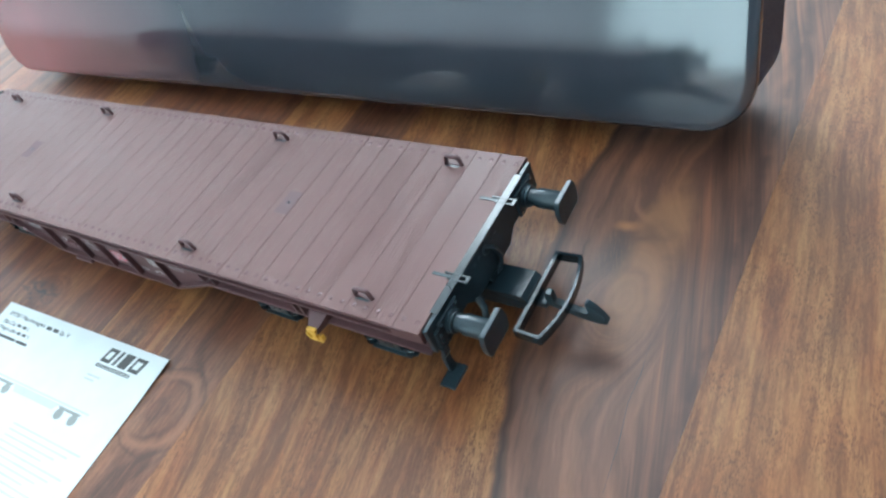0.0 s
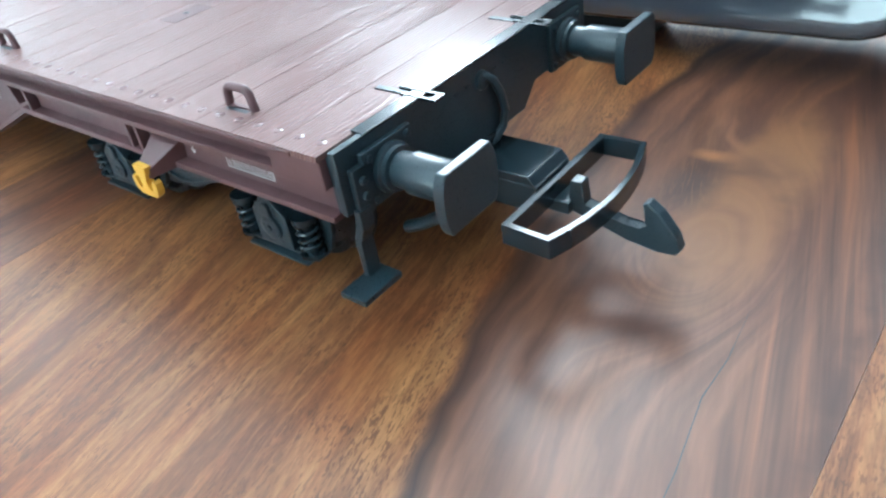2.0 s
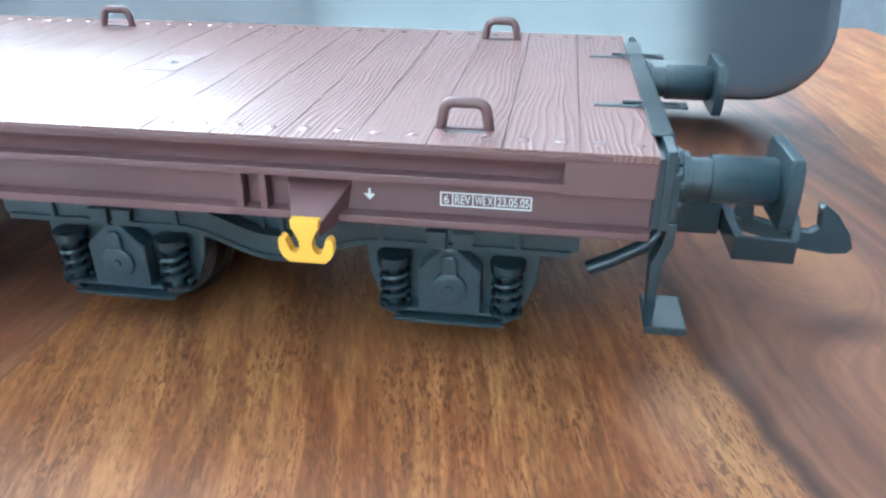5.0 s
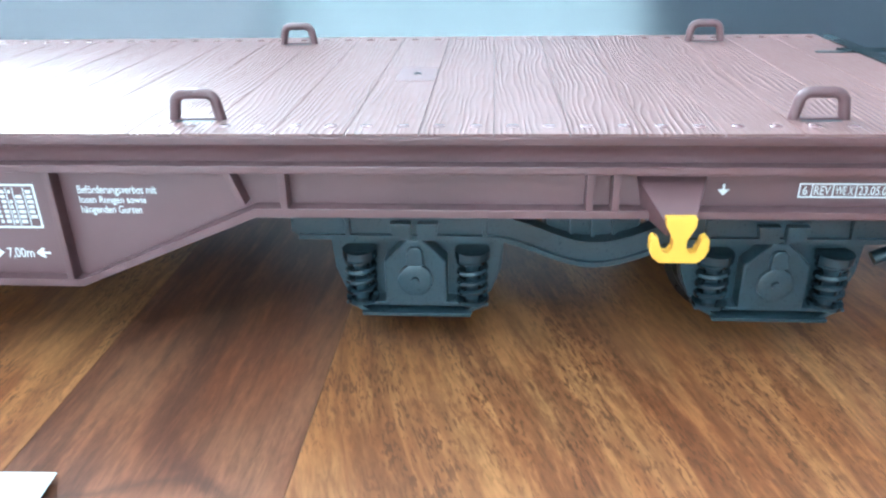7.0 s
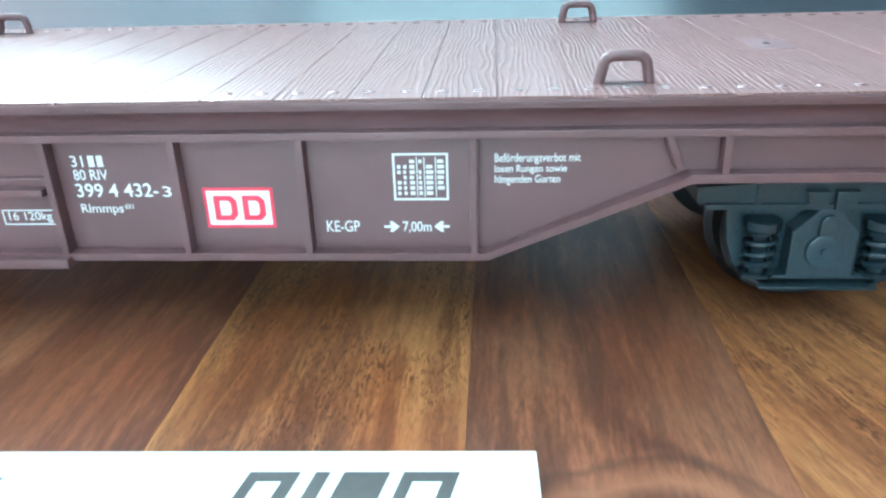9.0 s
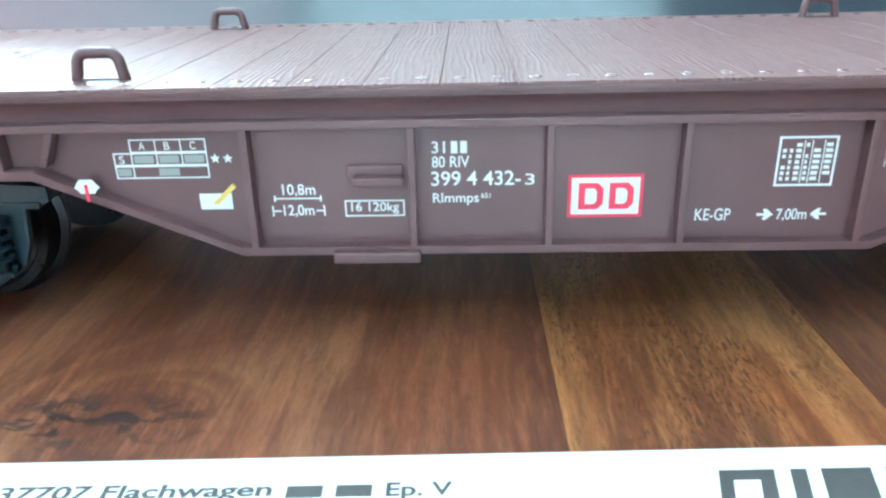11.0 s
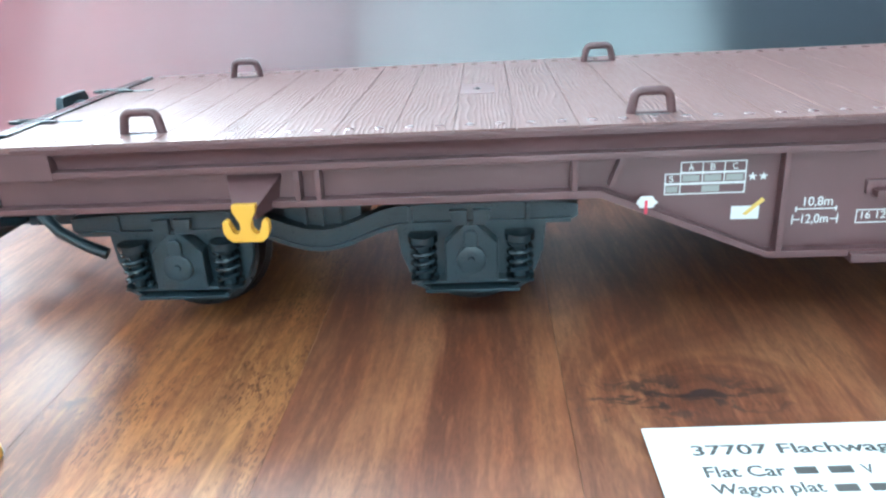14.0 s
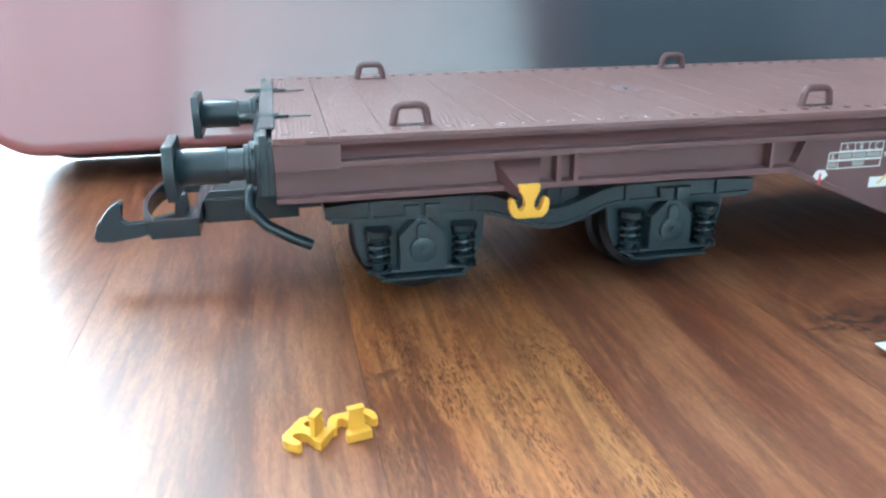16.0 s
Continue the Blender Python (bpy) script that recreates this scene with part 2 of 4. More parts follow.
        nt.links.new(flow_x, swirl.inputs["X"])
        nt.links.new(py, swirl.inputs["Y"])
        h = ramp(nt, noise_of(nt, along(85.0, 7.0, swirl), 1.0, 2.0, 0.5, 0.6), [(0.30, umber), (0.46, h_mid), (0.62, h_light), (0.78, h_mid)])
        strands = noise_of(nt, along(230.0, 9.0, swirl), 1.0, 3.0, 0.55, 0.8)
        h = mix(nt, maths(nt, "MULTIPLY", ramp(nt, strands, [(0.36, grey(1.0)), (0.50, grey(0.0))]), 0.42), h, umber)
        h = mix(nt, maths(nt, "MULTIPLY", ramp(nt, strands, [(0.54, grey(0.0)), (0.72, grey(1.0))]), 0.32), h, tan)
        h = mix(nt, 0.20, h, ramp(nt, streak, [(0.30, grey(0.5)), (0.70, grey(1.4))]), "MULTIPLY")
        soft = ramp(nt, noise_of(nt, mapped(nt, (1, 1, 1)), 60.0, 3.0), [(0.38, grey(0.25)), (0.60, grey(1.0))])

        def patch(at_x, at_y, stretch, size, rough, fade=0.25):
            d = maths(nt, "MULTIPLY", distance(at_x, at_y, stretch), 1 / size)
            d = maths(nt, "MULTIPLY_ADD", noise_of(nt, mapped(nt, (1, 0.6, 1)), 70.0, 3.0), rough, maths(nt, "ADD", d, -0.5 * rough))
            return ramp(nt, d, [(fade, grey(1.0)), (1.0, grey(0.0))])
        # smooth tan wood inside the ring, grey-brown core beside it
        h = mix(nt, maths(nt, "MULTIPLY", patch(0.2685, 0.046, 0.27, 0.0155, 0.7, 0.6), 0.72), h, tan)
        h = mix(nt, maths(nt, "MULTIPLY", patch(0.2525, 0.045, 0.50, 0.0100, 0.9), 0.85), h, (0.058, 0.034, 0.029))
        spokes = noise_of(nt, along(420.0, 60.0), 1.0, 2.0, 0.6, 1.5)
        h = mix(nt, maths(nt, "MULTIPLY", maths(nt, "MULTIPLY", ramp(nt, spokes, [(0.50, grey(0.0)), (0.64, grey(1.0))]), patch(0.2525, 0.045, 0.50, 0.0110, 0.6)), 0.40), h, tan)
        h = mix(nt, maths(nt, "MULTIPLY", patch(0.2520, 0.0610, 1.7, 0.0075, 0.9), 0.70), h, orange)
        # ring line, darkest where it closes below the hook
        arc = maths(nt, "MULTIPLY_ADD", maths(nt, "ABSOLUTE", maths(nt, "ADD", ragged, -0.0185)), -230.0, 1.0, clamp=True)
        h = mix(nt, maths(nt, "MULTIPLY", maths(nt, "MULTIPLY", arc, soft), 0.62), h, umber)
        inner = maths(nt, "MULTIPLY_ADD", maths(nt, "ABSOLUTE", maths(nt, "ADD", ragged, -0.0095)), -330.0, 1.0, clamp=True)
        h = mix(nt, maths(nt, "MULTIPLY", maths(nt, "MULTIPLY", inner, soft), 0.35), h, umber)
        h = mix(nt, maths(nt, "MULTIPLY", patch(0.2660, -0.0125, 1.5, 0.0120, 0.9), 0.45), h, h_dark)
        # second dark strand beside the edge
        vein = maths(nt, "MULTIPLY_ADD", maths(nt, "ABSOLUTE", maths(nt, "ADD", edge, -0.0175)), -420.0, 1.0, clamp=True)
        h = mix(nt, maths(nt, "MULTIPLY", maths(nt, "MULTIPLY", vein, soft), 0.65), h, h_dark)
        # red and dark straight streaks beyond the knot
        beyond = maths(nt, "MULTIPLY", maths(nt, "MULTIPLY_ADD", py, 0.10, maths(nt, "ADD", px, -0.2855)), 220.0, clamp=True)
        straight = ramp(nt, noise_of(nt, along(240.0, 7.0), 1.0, 3.0, 0.6, 0.5), [(0.36, h_dark), (0.50, h_mid), (0.62, (0.23, 0.088, 0.042)), (0.76, (0.31, 0.125, 0.052))])
        h = mix(nt, maths(nt, "MULTIPLY", beyond, 0.75), h, straight)
        far = maths(nt, "MULTIPLY_ADD", maths(nt, "ABSOLUTE", maths(nt, "MULTIPLY_ADD", py, 0.04, maths(nt, "ADD", px, -0.304))), -170.0, 1.0, clamp=True)
        h = mix(nt, maths(nt, "MULTIPLY", maths(nt, "MULTIPLY", far, soft), 0.75), h, h_dark)
        col = mix(nt, inside, col, h)
        rim = maths(nt, "MULTIPLY", maths(nt, "MULTIPLY_ADD", maths(nt, "ABSOLUTE", maths(nt, "ADD", edge, -0.004)), -260.0, 1.0, clamp=True), 0.75)
        col = mix(nt, rim, col, tuple(c * 0.55 for c in h_dark))
    if blotch:
        bd = distance(blotch[0], blotch[1], blotch[2] / blotch[3])
        spread = ramp(nt, maths(nt, "MULTIPLY", bd, 1 / blotch[2]), [(0.35, grey(1.0)), (1.0, grey(0.0))])
        spot = noise_of(nt, mapped(nt, (1, 1.5, 1)), 130.0, 4.0, 0.6, 1.0)
        stain = maths(nt, "MULTIPLY", spread, ramp(nt, spot, [(0.48, grey(0.0)), (0.58, grey(1.0))]))
        col = mix(nt, maths(nt, "MULTIPLY", stain, 0.78), col, stained)
    nt.links.new(col, sh.inputs["Base Color"])
    smear = noise_of(nt, mapped(nt, (1, 1, 1)), 30.0, 3.0)
    nt.links.new(ramp(nt, smear, [(0.2, grey(0.37)), (0.8, grey(0.44))]), sh.inputs["Roughness"])
    bump(nt, sh, maths(nt, "MULTIPLY_ADD", streak, 0.25, pores), 0.03, 0.0002)
    return mat


GOLD = ((0.4416, 0.2035, 0.073), (0.2928, 0.1133, 0.0403), (0.096, 0.0317, 0.0154))
RUST = ((0.2958, 0.1261, 0.0592), (0.1914, 0.0696, 0.0348), (0.0905, 0.0331, 0.02))
DEEP = ((0.252, 0.107, 0.053), (0.156, 0.061, 0.033), (0.067, 0.028, 0.018))
wood_gold = wood("golden_hardwood", *GOLD, fleck=0.75, blotch=(-0.1990, -0.0670, 0.006, 0.004), stained=(0.075, 0.026, 0.013))
wood_rust = wood("red_brown_hardwood", *RUST, fleck=0.25)
wood_stain = wood("red_brown_hardwood_with_knot", *RUST, knot=(-0.070, -0.071, 0.018, 1.0), blotch=(-0.078, -0.0690, 0.030, 0.011), ring=0.13, fleck=0.25)
wood_deep = wood("dark_red_brown_hardwood", *DEEP, knot=(0.078, -0.100, 0.0205, 1.0), fleck=0.25)
wood_gold_tilted = wood("golden_hardwood_slanting_grain", *(tuple(0.84 * c for c in tone) for tone in GOLD), tilt=0.12)
wood_heart = wood("golden_hardwood_with_dark_heart", *(tuple(0.9 * c for c in tone) for tone in GOLD), tilt=0.24,
                  heart=(0.227, 0.19, (0.205, 0.087, 0.048), (0.050, 0.021, 0.016)), fleck=0.68)

paper, pnt, psh = material("white_paper")
pnt.links.new(ramp(pnt, noise_of(pnt, mapped(pnt, (1, 1, 1)), 60.0), [(0.3, (0.70, 0.71, 0.70)), (0.7, (0.75, 0.76, 0.75))]), psh.inputs["Base Color"])
psh.inputs["Roughness"].default_value = 0.55
bump(pnt, psh, noise_of(pnt, mapped(pnt, (1, 1, 1)), 1500.0), 0.05, 0.0001)

# glossy shell: dark grey lacquer that turns red towards one end
shell, snt, ssh = material("glossy_lacquered_shell")
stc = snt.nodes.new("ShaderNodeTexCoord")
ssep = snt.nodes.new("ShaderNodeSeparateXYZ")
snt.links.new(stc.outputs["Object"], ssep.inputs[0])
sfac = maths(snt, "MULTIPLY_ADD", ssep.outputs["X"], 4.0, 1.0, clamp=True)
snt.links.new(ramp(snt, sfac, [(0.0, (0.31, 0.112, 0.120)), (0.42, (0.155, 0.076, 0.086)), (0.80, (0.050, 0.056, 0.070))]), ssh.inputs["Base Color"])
snt.links.new(ramp(snt, noise_of(snt, mapped(snt, (1, 1, 1)), 12.0), [(0.3, grey(0.09)), (0.7, grey(0.115))]), ssh.inputs["Roughness"])
ssh.inputs["IOR"].default_value = 2.05

sheer, vnt, _ = material("sheer_curtain")
cloth = node(vnt, "ShaderNodeBsdfTranslucent", Color=(0.80, 0.84, 0.83, 1))
clear = node(vnt, "ShaderNodeBsdfTransparent", Color=(0.9, 0.93, 0.92, 1))
weave = vnt.nodes.new("ShaderNodeMixShader")
vnt.links.new(ramp(vnt, noise_of(vnt, mapped(vnt, (1, 1, 0.05)), 60.0), [(0.3, grey(0.08)), (0.7, grey(0.45))]), weave.inputs[0])
vnt.links.new(cloth.outputs[0], weave.inputs[1])
vnt.links.new(clear.outputs[0], weave.inputs[2])
vnt.links.new(weave.outputs[0], vnt.nodes["Material Output"].inputs["Surface"])

outdoors, ont, osh = material("pale_outdoor_haze")
osh.inputs["Base Color"].default_value = (0.4, 0.45, 0.45, 1)
ont.links.new(ramp(ont, noise_of(ont, mapped(ont, (1, 1, 1)), 1.5), [(0.3, (0.70, 0.88, 0.86)), (0.7, (0.80, 0.93, 0.91))]), osh.inputs["Emission Color"])
osh.inputs["Emission Strength"].default_value = 0.25

bright_outdoors, bnt, bsh = material("bright_outdoor_haze")
bsh.inputs["Base Color"].default_value = (0.4, 0.45, 0.45, 1)
bnt.links.new(ramp(bnt, noise_of(bnt, mapped(bnt, (1, 1, 1)), 1.5), [(0.3, (0.85, 0.92, 0.88)), (0.7, (0.92, 0.96, 0.93))]), bsh.inputs["Emission Color"])
btc = bnt.nodes.new("ShaderNodeTexCoord")
bsep = bnt.nodes.new("ShaderNodeSeparateXYZ")
bnt.links.new(btc.outputs["Object"], bsep.inputs[0])
bnt.links.new(ramp(bnt, maths(bnt, "MULTIPLY_ADD", bsep.outputs["Z"], 1.0, 0.2), [(0.75, grey(3.2)), (0.95, grey(0.7))]), bsh.inputs["Emission Strength"])
pale_drape_mat = plastic("pale_drape_cloth", (0.74, 0.75, 0.76), 0.9, 0.04, 0.3, 400.0)
drape_mat = plastic("dark_drape_cloth", (0.075, 0.088, 0.092), 0.9, 0.1, 0.3, 400.0)

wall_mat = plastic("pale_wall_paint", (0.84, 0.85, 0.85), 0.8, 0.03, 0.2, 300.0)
# darker copy of the wall paint: shade put into the colour, cuts bounced light
shaded_wall_mat = plastic("shaded_wall_paint", (0.28, 0.29, 0.32), 0.8, 0.03, 0.2, 300.0)
floor_mat = plastic("grey_floor", (0.10, 0.095, 0.09), 0.5, 0.08)


# ---- builders, in millimetres ----
def box(bm, x0, x1, y0, y1, z0, z1, bevel=0.0):
    vs = [bm.verts.new((x, y, z)) for x in (x0, x1) for y in (y0, y1) for z in (z0, z1)]
    fs = [bm.faces.new([vs[i] for i in q]) for q in ((0, 1, 3, 2), (4, 6, 7, 5), (0, 4, 5, 1), (2, 3, 7, 6), (0, 2, 6, 4), (1, 5, 7, 3))]
    if bevel:
        bmesh.ops.bevel(bm, geom=list({e for f in fs for e in f.edges}), offset=bevel, segments=2, affect="EDGES", profile=0.6)
    return vs


def prism(bm, points, axis, a, b, bevel=0.0):
    """A polygon extruded along an axis. points: pairs on the other two axes, in order xyz."""
    def at(p, d):
        return {"x": (d, p[0], p[1]), "y": (p[0], d, p[1]), "z": (p[0], p[1], d)}[axis]
    lo = [bm.verts.new(at(p, a)) for p in points]
    hi = [bm.verts.new(at(p, b)) for p in points]
    n = len(points)
    fs = [bm.faces.new(lo[::-1]), bm.faces.new(hi)]
    fs += [bm.faces.new((lo[i], lo[(i + 1) % n], hi[(i + 1) % n], hi[i])) for i in range(n)]
    if bevel:
        bmesh.ops.bevel(bm, geom=list({e for f in fs for e in f.edges}), offset=bevel, segments=2, affect="EDGES", profile=0.6)


def lathe(bm, profile, origin, axis, n=24):
    """A turned shape: profile of (along, radius) pairs round an axis."""
    rings = []
    for along, r in profile:
        ring = []
        for i in range(n):
            c, s = r * math.cos(2 * math.pi * i / n), r * math.sin(2 * math.pi * i / n)
            d = {"x": (along, c, s), "y": (c, along, s), "z": (c, s, along)}[axis]
            ring.append(bm.verts.new([o + v for o, v in zip(origin, d)]))
        rings.append(ring)
    for p, q in zip(rings, rings[1:]):
        for i in range(n):
            bm.faces.new((p[i], p[(i + 1) % n], q[(i + 1) % n], q[i]))
    bm.faces.new(rings[0][::-1])
    bm.faces.new(rings[-1])


def tube(bm, path, r, n=8, closed=False):
    """A round bar along a path of points."""
    pts = [Vector(p) for p in path]
    rings = []
    up = None
    for i, p in enumerate(pts):
        if closed:
            d = pts[(i + 1) % len(pts)] - pts[i - 1]
        else:
            d = pts[min(i + 1, len(pts) - 1)] - pts[max(i - 1, 0)]
        d.normalize()
        if up is None:
            up = Vector((0, 0, 1)) if abs(d.z) < 0.9 else Vector((1, 0, 0))
        side = d.cross(up).normalized()
        up = side.cross(d).normalized()
        rings.append([bm.verts.new(p + r * (math.cos(2 * math.pi * k / n) * side + math.sin(2 * math.pi * k / n) * up)) for k in range(n)])
    pairs = list(zip(rings, rings[1:])) + ([(rings[-1], rings[0])] if closed else [])
    for a, b in pairs:
        for k in range(n):
            bm.faces.new((a[k], a[(k + 1) % n], b[(k + 1) % n], b[k]))
    if not closed:
        bm.faces.new(rings[0][::-1])
        bm.faces.new(rings[-1])


def mesh_of(name, bm, mat, smooth=40.0):
    bmesh.ops.recalc_face_normals(bm, faces=bm.faces)
    bmesh.ops.scale(bm, vec=(0.001, 0.001, 0.001), verts=bm.verts)
    limit = radians(smooth)
    for f in bm.faces:
        f.smooth = True
    for e in bm.edges:
        e.smooth = len(e.link_faces) == 2 and e.calc_face_angle(0) < limit
    # broad flat faces keep their own normal beside small bevels
    area = {f: f.calc_area() for f in bm.faces}
    for f in [f for f in bm.faces if all(area[g] < 0.35 * area[f] for e in f.edges if e.smooth for g in e.link_faces if g is not f)]:
        f.smooth = False
    me = bpy.data.meshes.new(name)
    bm.to_mesh(me)
    bm.free()
    me.materials.append(mat)
    return me


def part(name, bm, mat, parent=None, label="", smooth=40.0):
    ob = new(name, mesh_of(name, bm, mat, smooth))
    if parent:
        ob.parent = parent
    return tagged(ob, label)


def again(ob, m, parent=None):
    """A further piece on the same mesh, with its own sub-parts."""
    made = copy_thing(ob, m)
    made.parent = parent or ob.parent
    return made


def lettering(text, x, z, height, width, parent, mat, y=-43.56, label="white printed lettering", bold=0.008):
    """Flat print on the near side of the wagon; x, z lower-left corner and size in mm."""
    curve = bpy.data.curves.new("lettering", "FONT")
    curve.body, curve.size, curve.offset = text, 1.0, bold
    tmp = bpy.data.objects.new("lettering", curve)
    me = bpy.data.meshes.new_from_object(tmp)
    bpy.data.objects.remove(tmp)
    co = np.array([v.co[:] for v in me.vertices])
    lo, hi = co.min(0), co.max(0)
    for v in me.vertices:
        u = (v.co.x - lo[0]) / (hi[0] - lo[0])
        w = (v.co.y - lo[1]) / (hi[1] - lo[1])
        v.co = (0.001 * (x + u * width), 0.001 * y, 0.001 * (z + w * height))
    me.materials.clear()
    me.materials.append(mat)
    ob = new("lettering", me)
    ob.parent = parent
    return tagged(ob, label)


def flat(bm, points, y=-43.56, thick=0.05):
    prism(bm, points, "y", y - thick, y)


def rect(x0, z0, x1, z1):
    return [(x0, z0), (x1, z0), (x1, z1), (x0, z1)]


def frame_bars(bm, x0, z0, x1, z1, w, y=-43.56, thick=0.05):
    """A printed rectangular outline, one closed band."""
    outer, inner = rect(x0, z0, x1, z1), rect(x0 + w, z0 + w, x1 - w, z1 - w)
    rings = [[bm.verts.new((px, d, pz)) for px, pz in line] for d in (y - thick, y) for line in (outer, inner)]
    front_o, front_i, back_o, back_i = rings
    for i in range(4):
        j = (i + 1) % 4
        bm.faces.new((front_o[i], front_o[j], front_i[j], front_i[i]))
        bm.faces.new((back_o[i], back_i[i], back_i[j], back_o[j]))
        bm.faces.new((front_o[i], back_o[i], back_o[j], front_o[j]))
        bm.faces.new((front_i[i], front_i[j], back_i[j], back_i[i]))


def thing(name, label, category, group="", m=None):
    ob = new(name)
    ob.empty_display_size = 0.01
    if m:
        ob.matrix_world = m
    return tagged(ob, label, category, group)


# ---- the room ----
def structure(name, x0, x1, y0, y1, z0, z1, mat, label):
    bm = bmesh.new()
    box(bm, x0, x1, y0, y1, z0, z1)
    return tagged(part(name, bm, mat), label, name.split("_")[0], kind="structure")


structure("floor", -2000, 2200, -2000, 2200, -790, -750, floor_mat, "grey floor of the room below the table")
structure("ceiling", -2000, 2200, -2000, 2200, 2350, 2390, wall_mat, "pale painted ceiling")
structure("wall_east", 2160, 2200, -2000, 1600, -750, 2350, shaded_wall_mat, "unseen wall beside the table, shade put into its grey")
structure("wall_west", -2040, -2000, -2000, 1600, -750, 2350, wall_mat, "pale painted wall across the room")


def wall_with_windows(name, at, openings, paint, label):
    """A wall along x with openings (x0, x1, z0, z1), in order of x."""
    bm = bmesh.new()
    ends = [-2000] + [x for o in openings for x in o[:2]] + [2160]
    for p0, p1 in zip(ends[::2], ends[1::2]):
        box(bm, p0, p1, at, at + 40, -750, 2350)
    for p0, p1, z0, z1 in openings:
        box(bm, p0, p1, at, at + 40, -750, z0)
        box(bm, p0, p1, at, at + 40, z1, 2350)
    return tagged(part(name, bm, paint), label, "wall", kind="structure")


wall_with_windows("wall_north", 1600, ((-1360, -560, -350, 2280), (-420, 700, 320, 2240)), shaded_wall_mat, "wall with two window openings, shade put into its grey")
# south wall coloured dark in place of someone standing in the light
wall_with_windows("wall_south", -1760, ((-520, 560, -450, 2140),), shaded_wall_mat, "unseen wall with a tall window opening, shade put into its grey")
for at, mat in ((2300, outdoors), (-2700, bright_outdoors)):
    bm = bmesh.new()
    box(bm, -2600, 2600, at, at + 10, -1500, 2400)
    tagged(part("backdrop", bm, mat), "pale hazy daylight outside the windows", "backdrop", kind="structure")


def curtain_sheet(name, x0, x1, z0, z1, mat, label):
    """Cloth hanging in loose, uneven folds in front of the south wall."""
    bm = bmesh.new()
    n = int((x1 - x0) / 6)
    rows = []
    for z in (z0, 0.6 * z0 + 0.4 * z1, 0.25 * z0 + 0.75 * z1, z1):
        rows.append([bm.verts.new((x0 + (x1 - x0) * i / n, -1672 + 15 * math.sin(i * 0.52 + 1.3 * math.sin(i * 0.17)) + 7 * math.sin(i * 1.3 + 0.001 * z), z)) for i in range(n + 1)])
    for lo, hi in zip(rows, rows[1:]):
        for i in range(n):
            bm.faces.new((lo[i], lo[i + 1], hi[i + 1], hi[i]))
    return tagged(part(name, bm, mat), label, "curtain", kind="structure")


curtain_sheet("curtain", -540, -330, -420, 2120, sheer, "sheer pale curtain in loose folds at the window")
curtain_sheet("curtain", -330, 575, -420, 1600, sheer, "sheer pale curtain over the lower window")
curtain_sheet("drape", -1500, -545, -720, 1700, pale_drape_mat, "pale drape hanging beside the window")
curtain_sheet("drape", 575, 1500, -720, 1700, drape_mat, "dark grey-green drape hanging beside the window")


# ---- the table ----
table = thing("wooden_table", "varnished hardwood table of glued golden and dark brown boards", "table")
EDGES = [(-1250, wood_rust), (-1120, wood_gold), (-990, wood_deep), (-850, wood_rust), (-720, wood_gold), (-600, wood_rust),
         (-480, wood_deep), (-370, wood_rust), (-268, wood_rust), (-203, wood_gold), (-153, wood_rust), (-98, wood_stain),
         (0, wood_gold), (51, wood_deep), (99, wood_heart), (307, wood_gold_tilted), (392, None)]
for (x0, mat), (x1, _) in zip(EDGES, EDGES[1:]):
    bm = bmesh.new()
    back = 284 + 0.187 * x0, 284 + 0.187 * x1
    front_x1 = 494 if x1 == 392 else x1 - 0.03
    prism(bm, [(x0 + 0.03, -420), (front_x1, -420), (x1 - 0.03, back[1]), (x0 + 0.03, back[0])], "z", -32, 0, 0.08)
    part("board", bm, mat, table)
# drying cracks
for pts in ([(283.2, 4), (284.6, -12), (284.2, -24), (287.0, -42), (288.6, -62)], [(-240, -69.4), (-231, -72.6), (-224, -75.4)]):
    bm = bmesh.new()
    n = len(pts)
    left = [bm.verts.new((x - 0.13 * math.sin(math.pi * (i + 0.3) / n), y, 0.012)) for i, (x, y) in enumerate(pts)]
    right = [bm.verts.new((x + 0.13 * math.sin(math.pi * (i + 0.3) / n), y - 0.1, 0.012)) for i, (x, y) in enumerate(pts)]
    for i in range(n - 1):
        bm.faces.new((left[i], left[i + 1], right[i + 1], right[i]))
    part("crack", bm, black, table, "thin dark drying crack")
for x in (-1200, 300):
    for y in (-370, 0):
        bm = bmesh.new()
        box(bm, x, x + 55, y, y + 55, -750, -32.2, 2)
        part("leg", bm, wood_deep, table)

# ---- the model wagon ----
wagon = thing("model_flat_wagon", "oxide-brown plastic model flat wagon on black bogies", "model wagon")
END, SIDE, WEB = 218.3, 46.5, 43.5


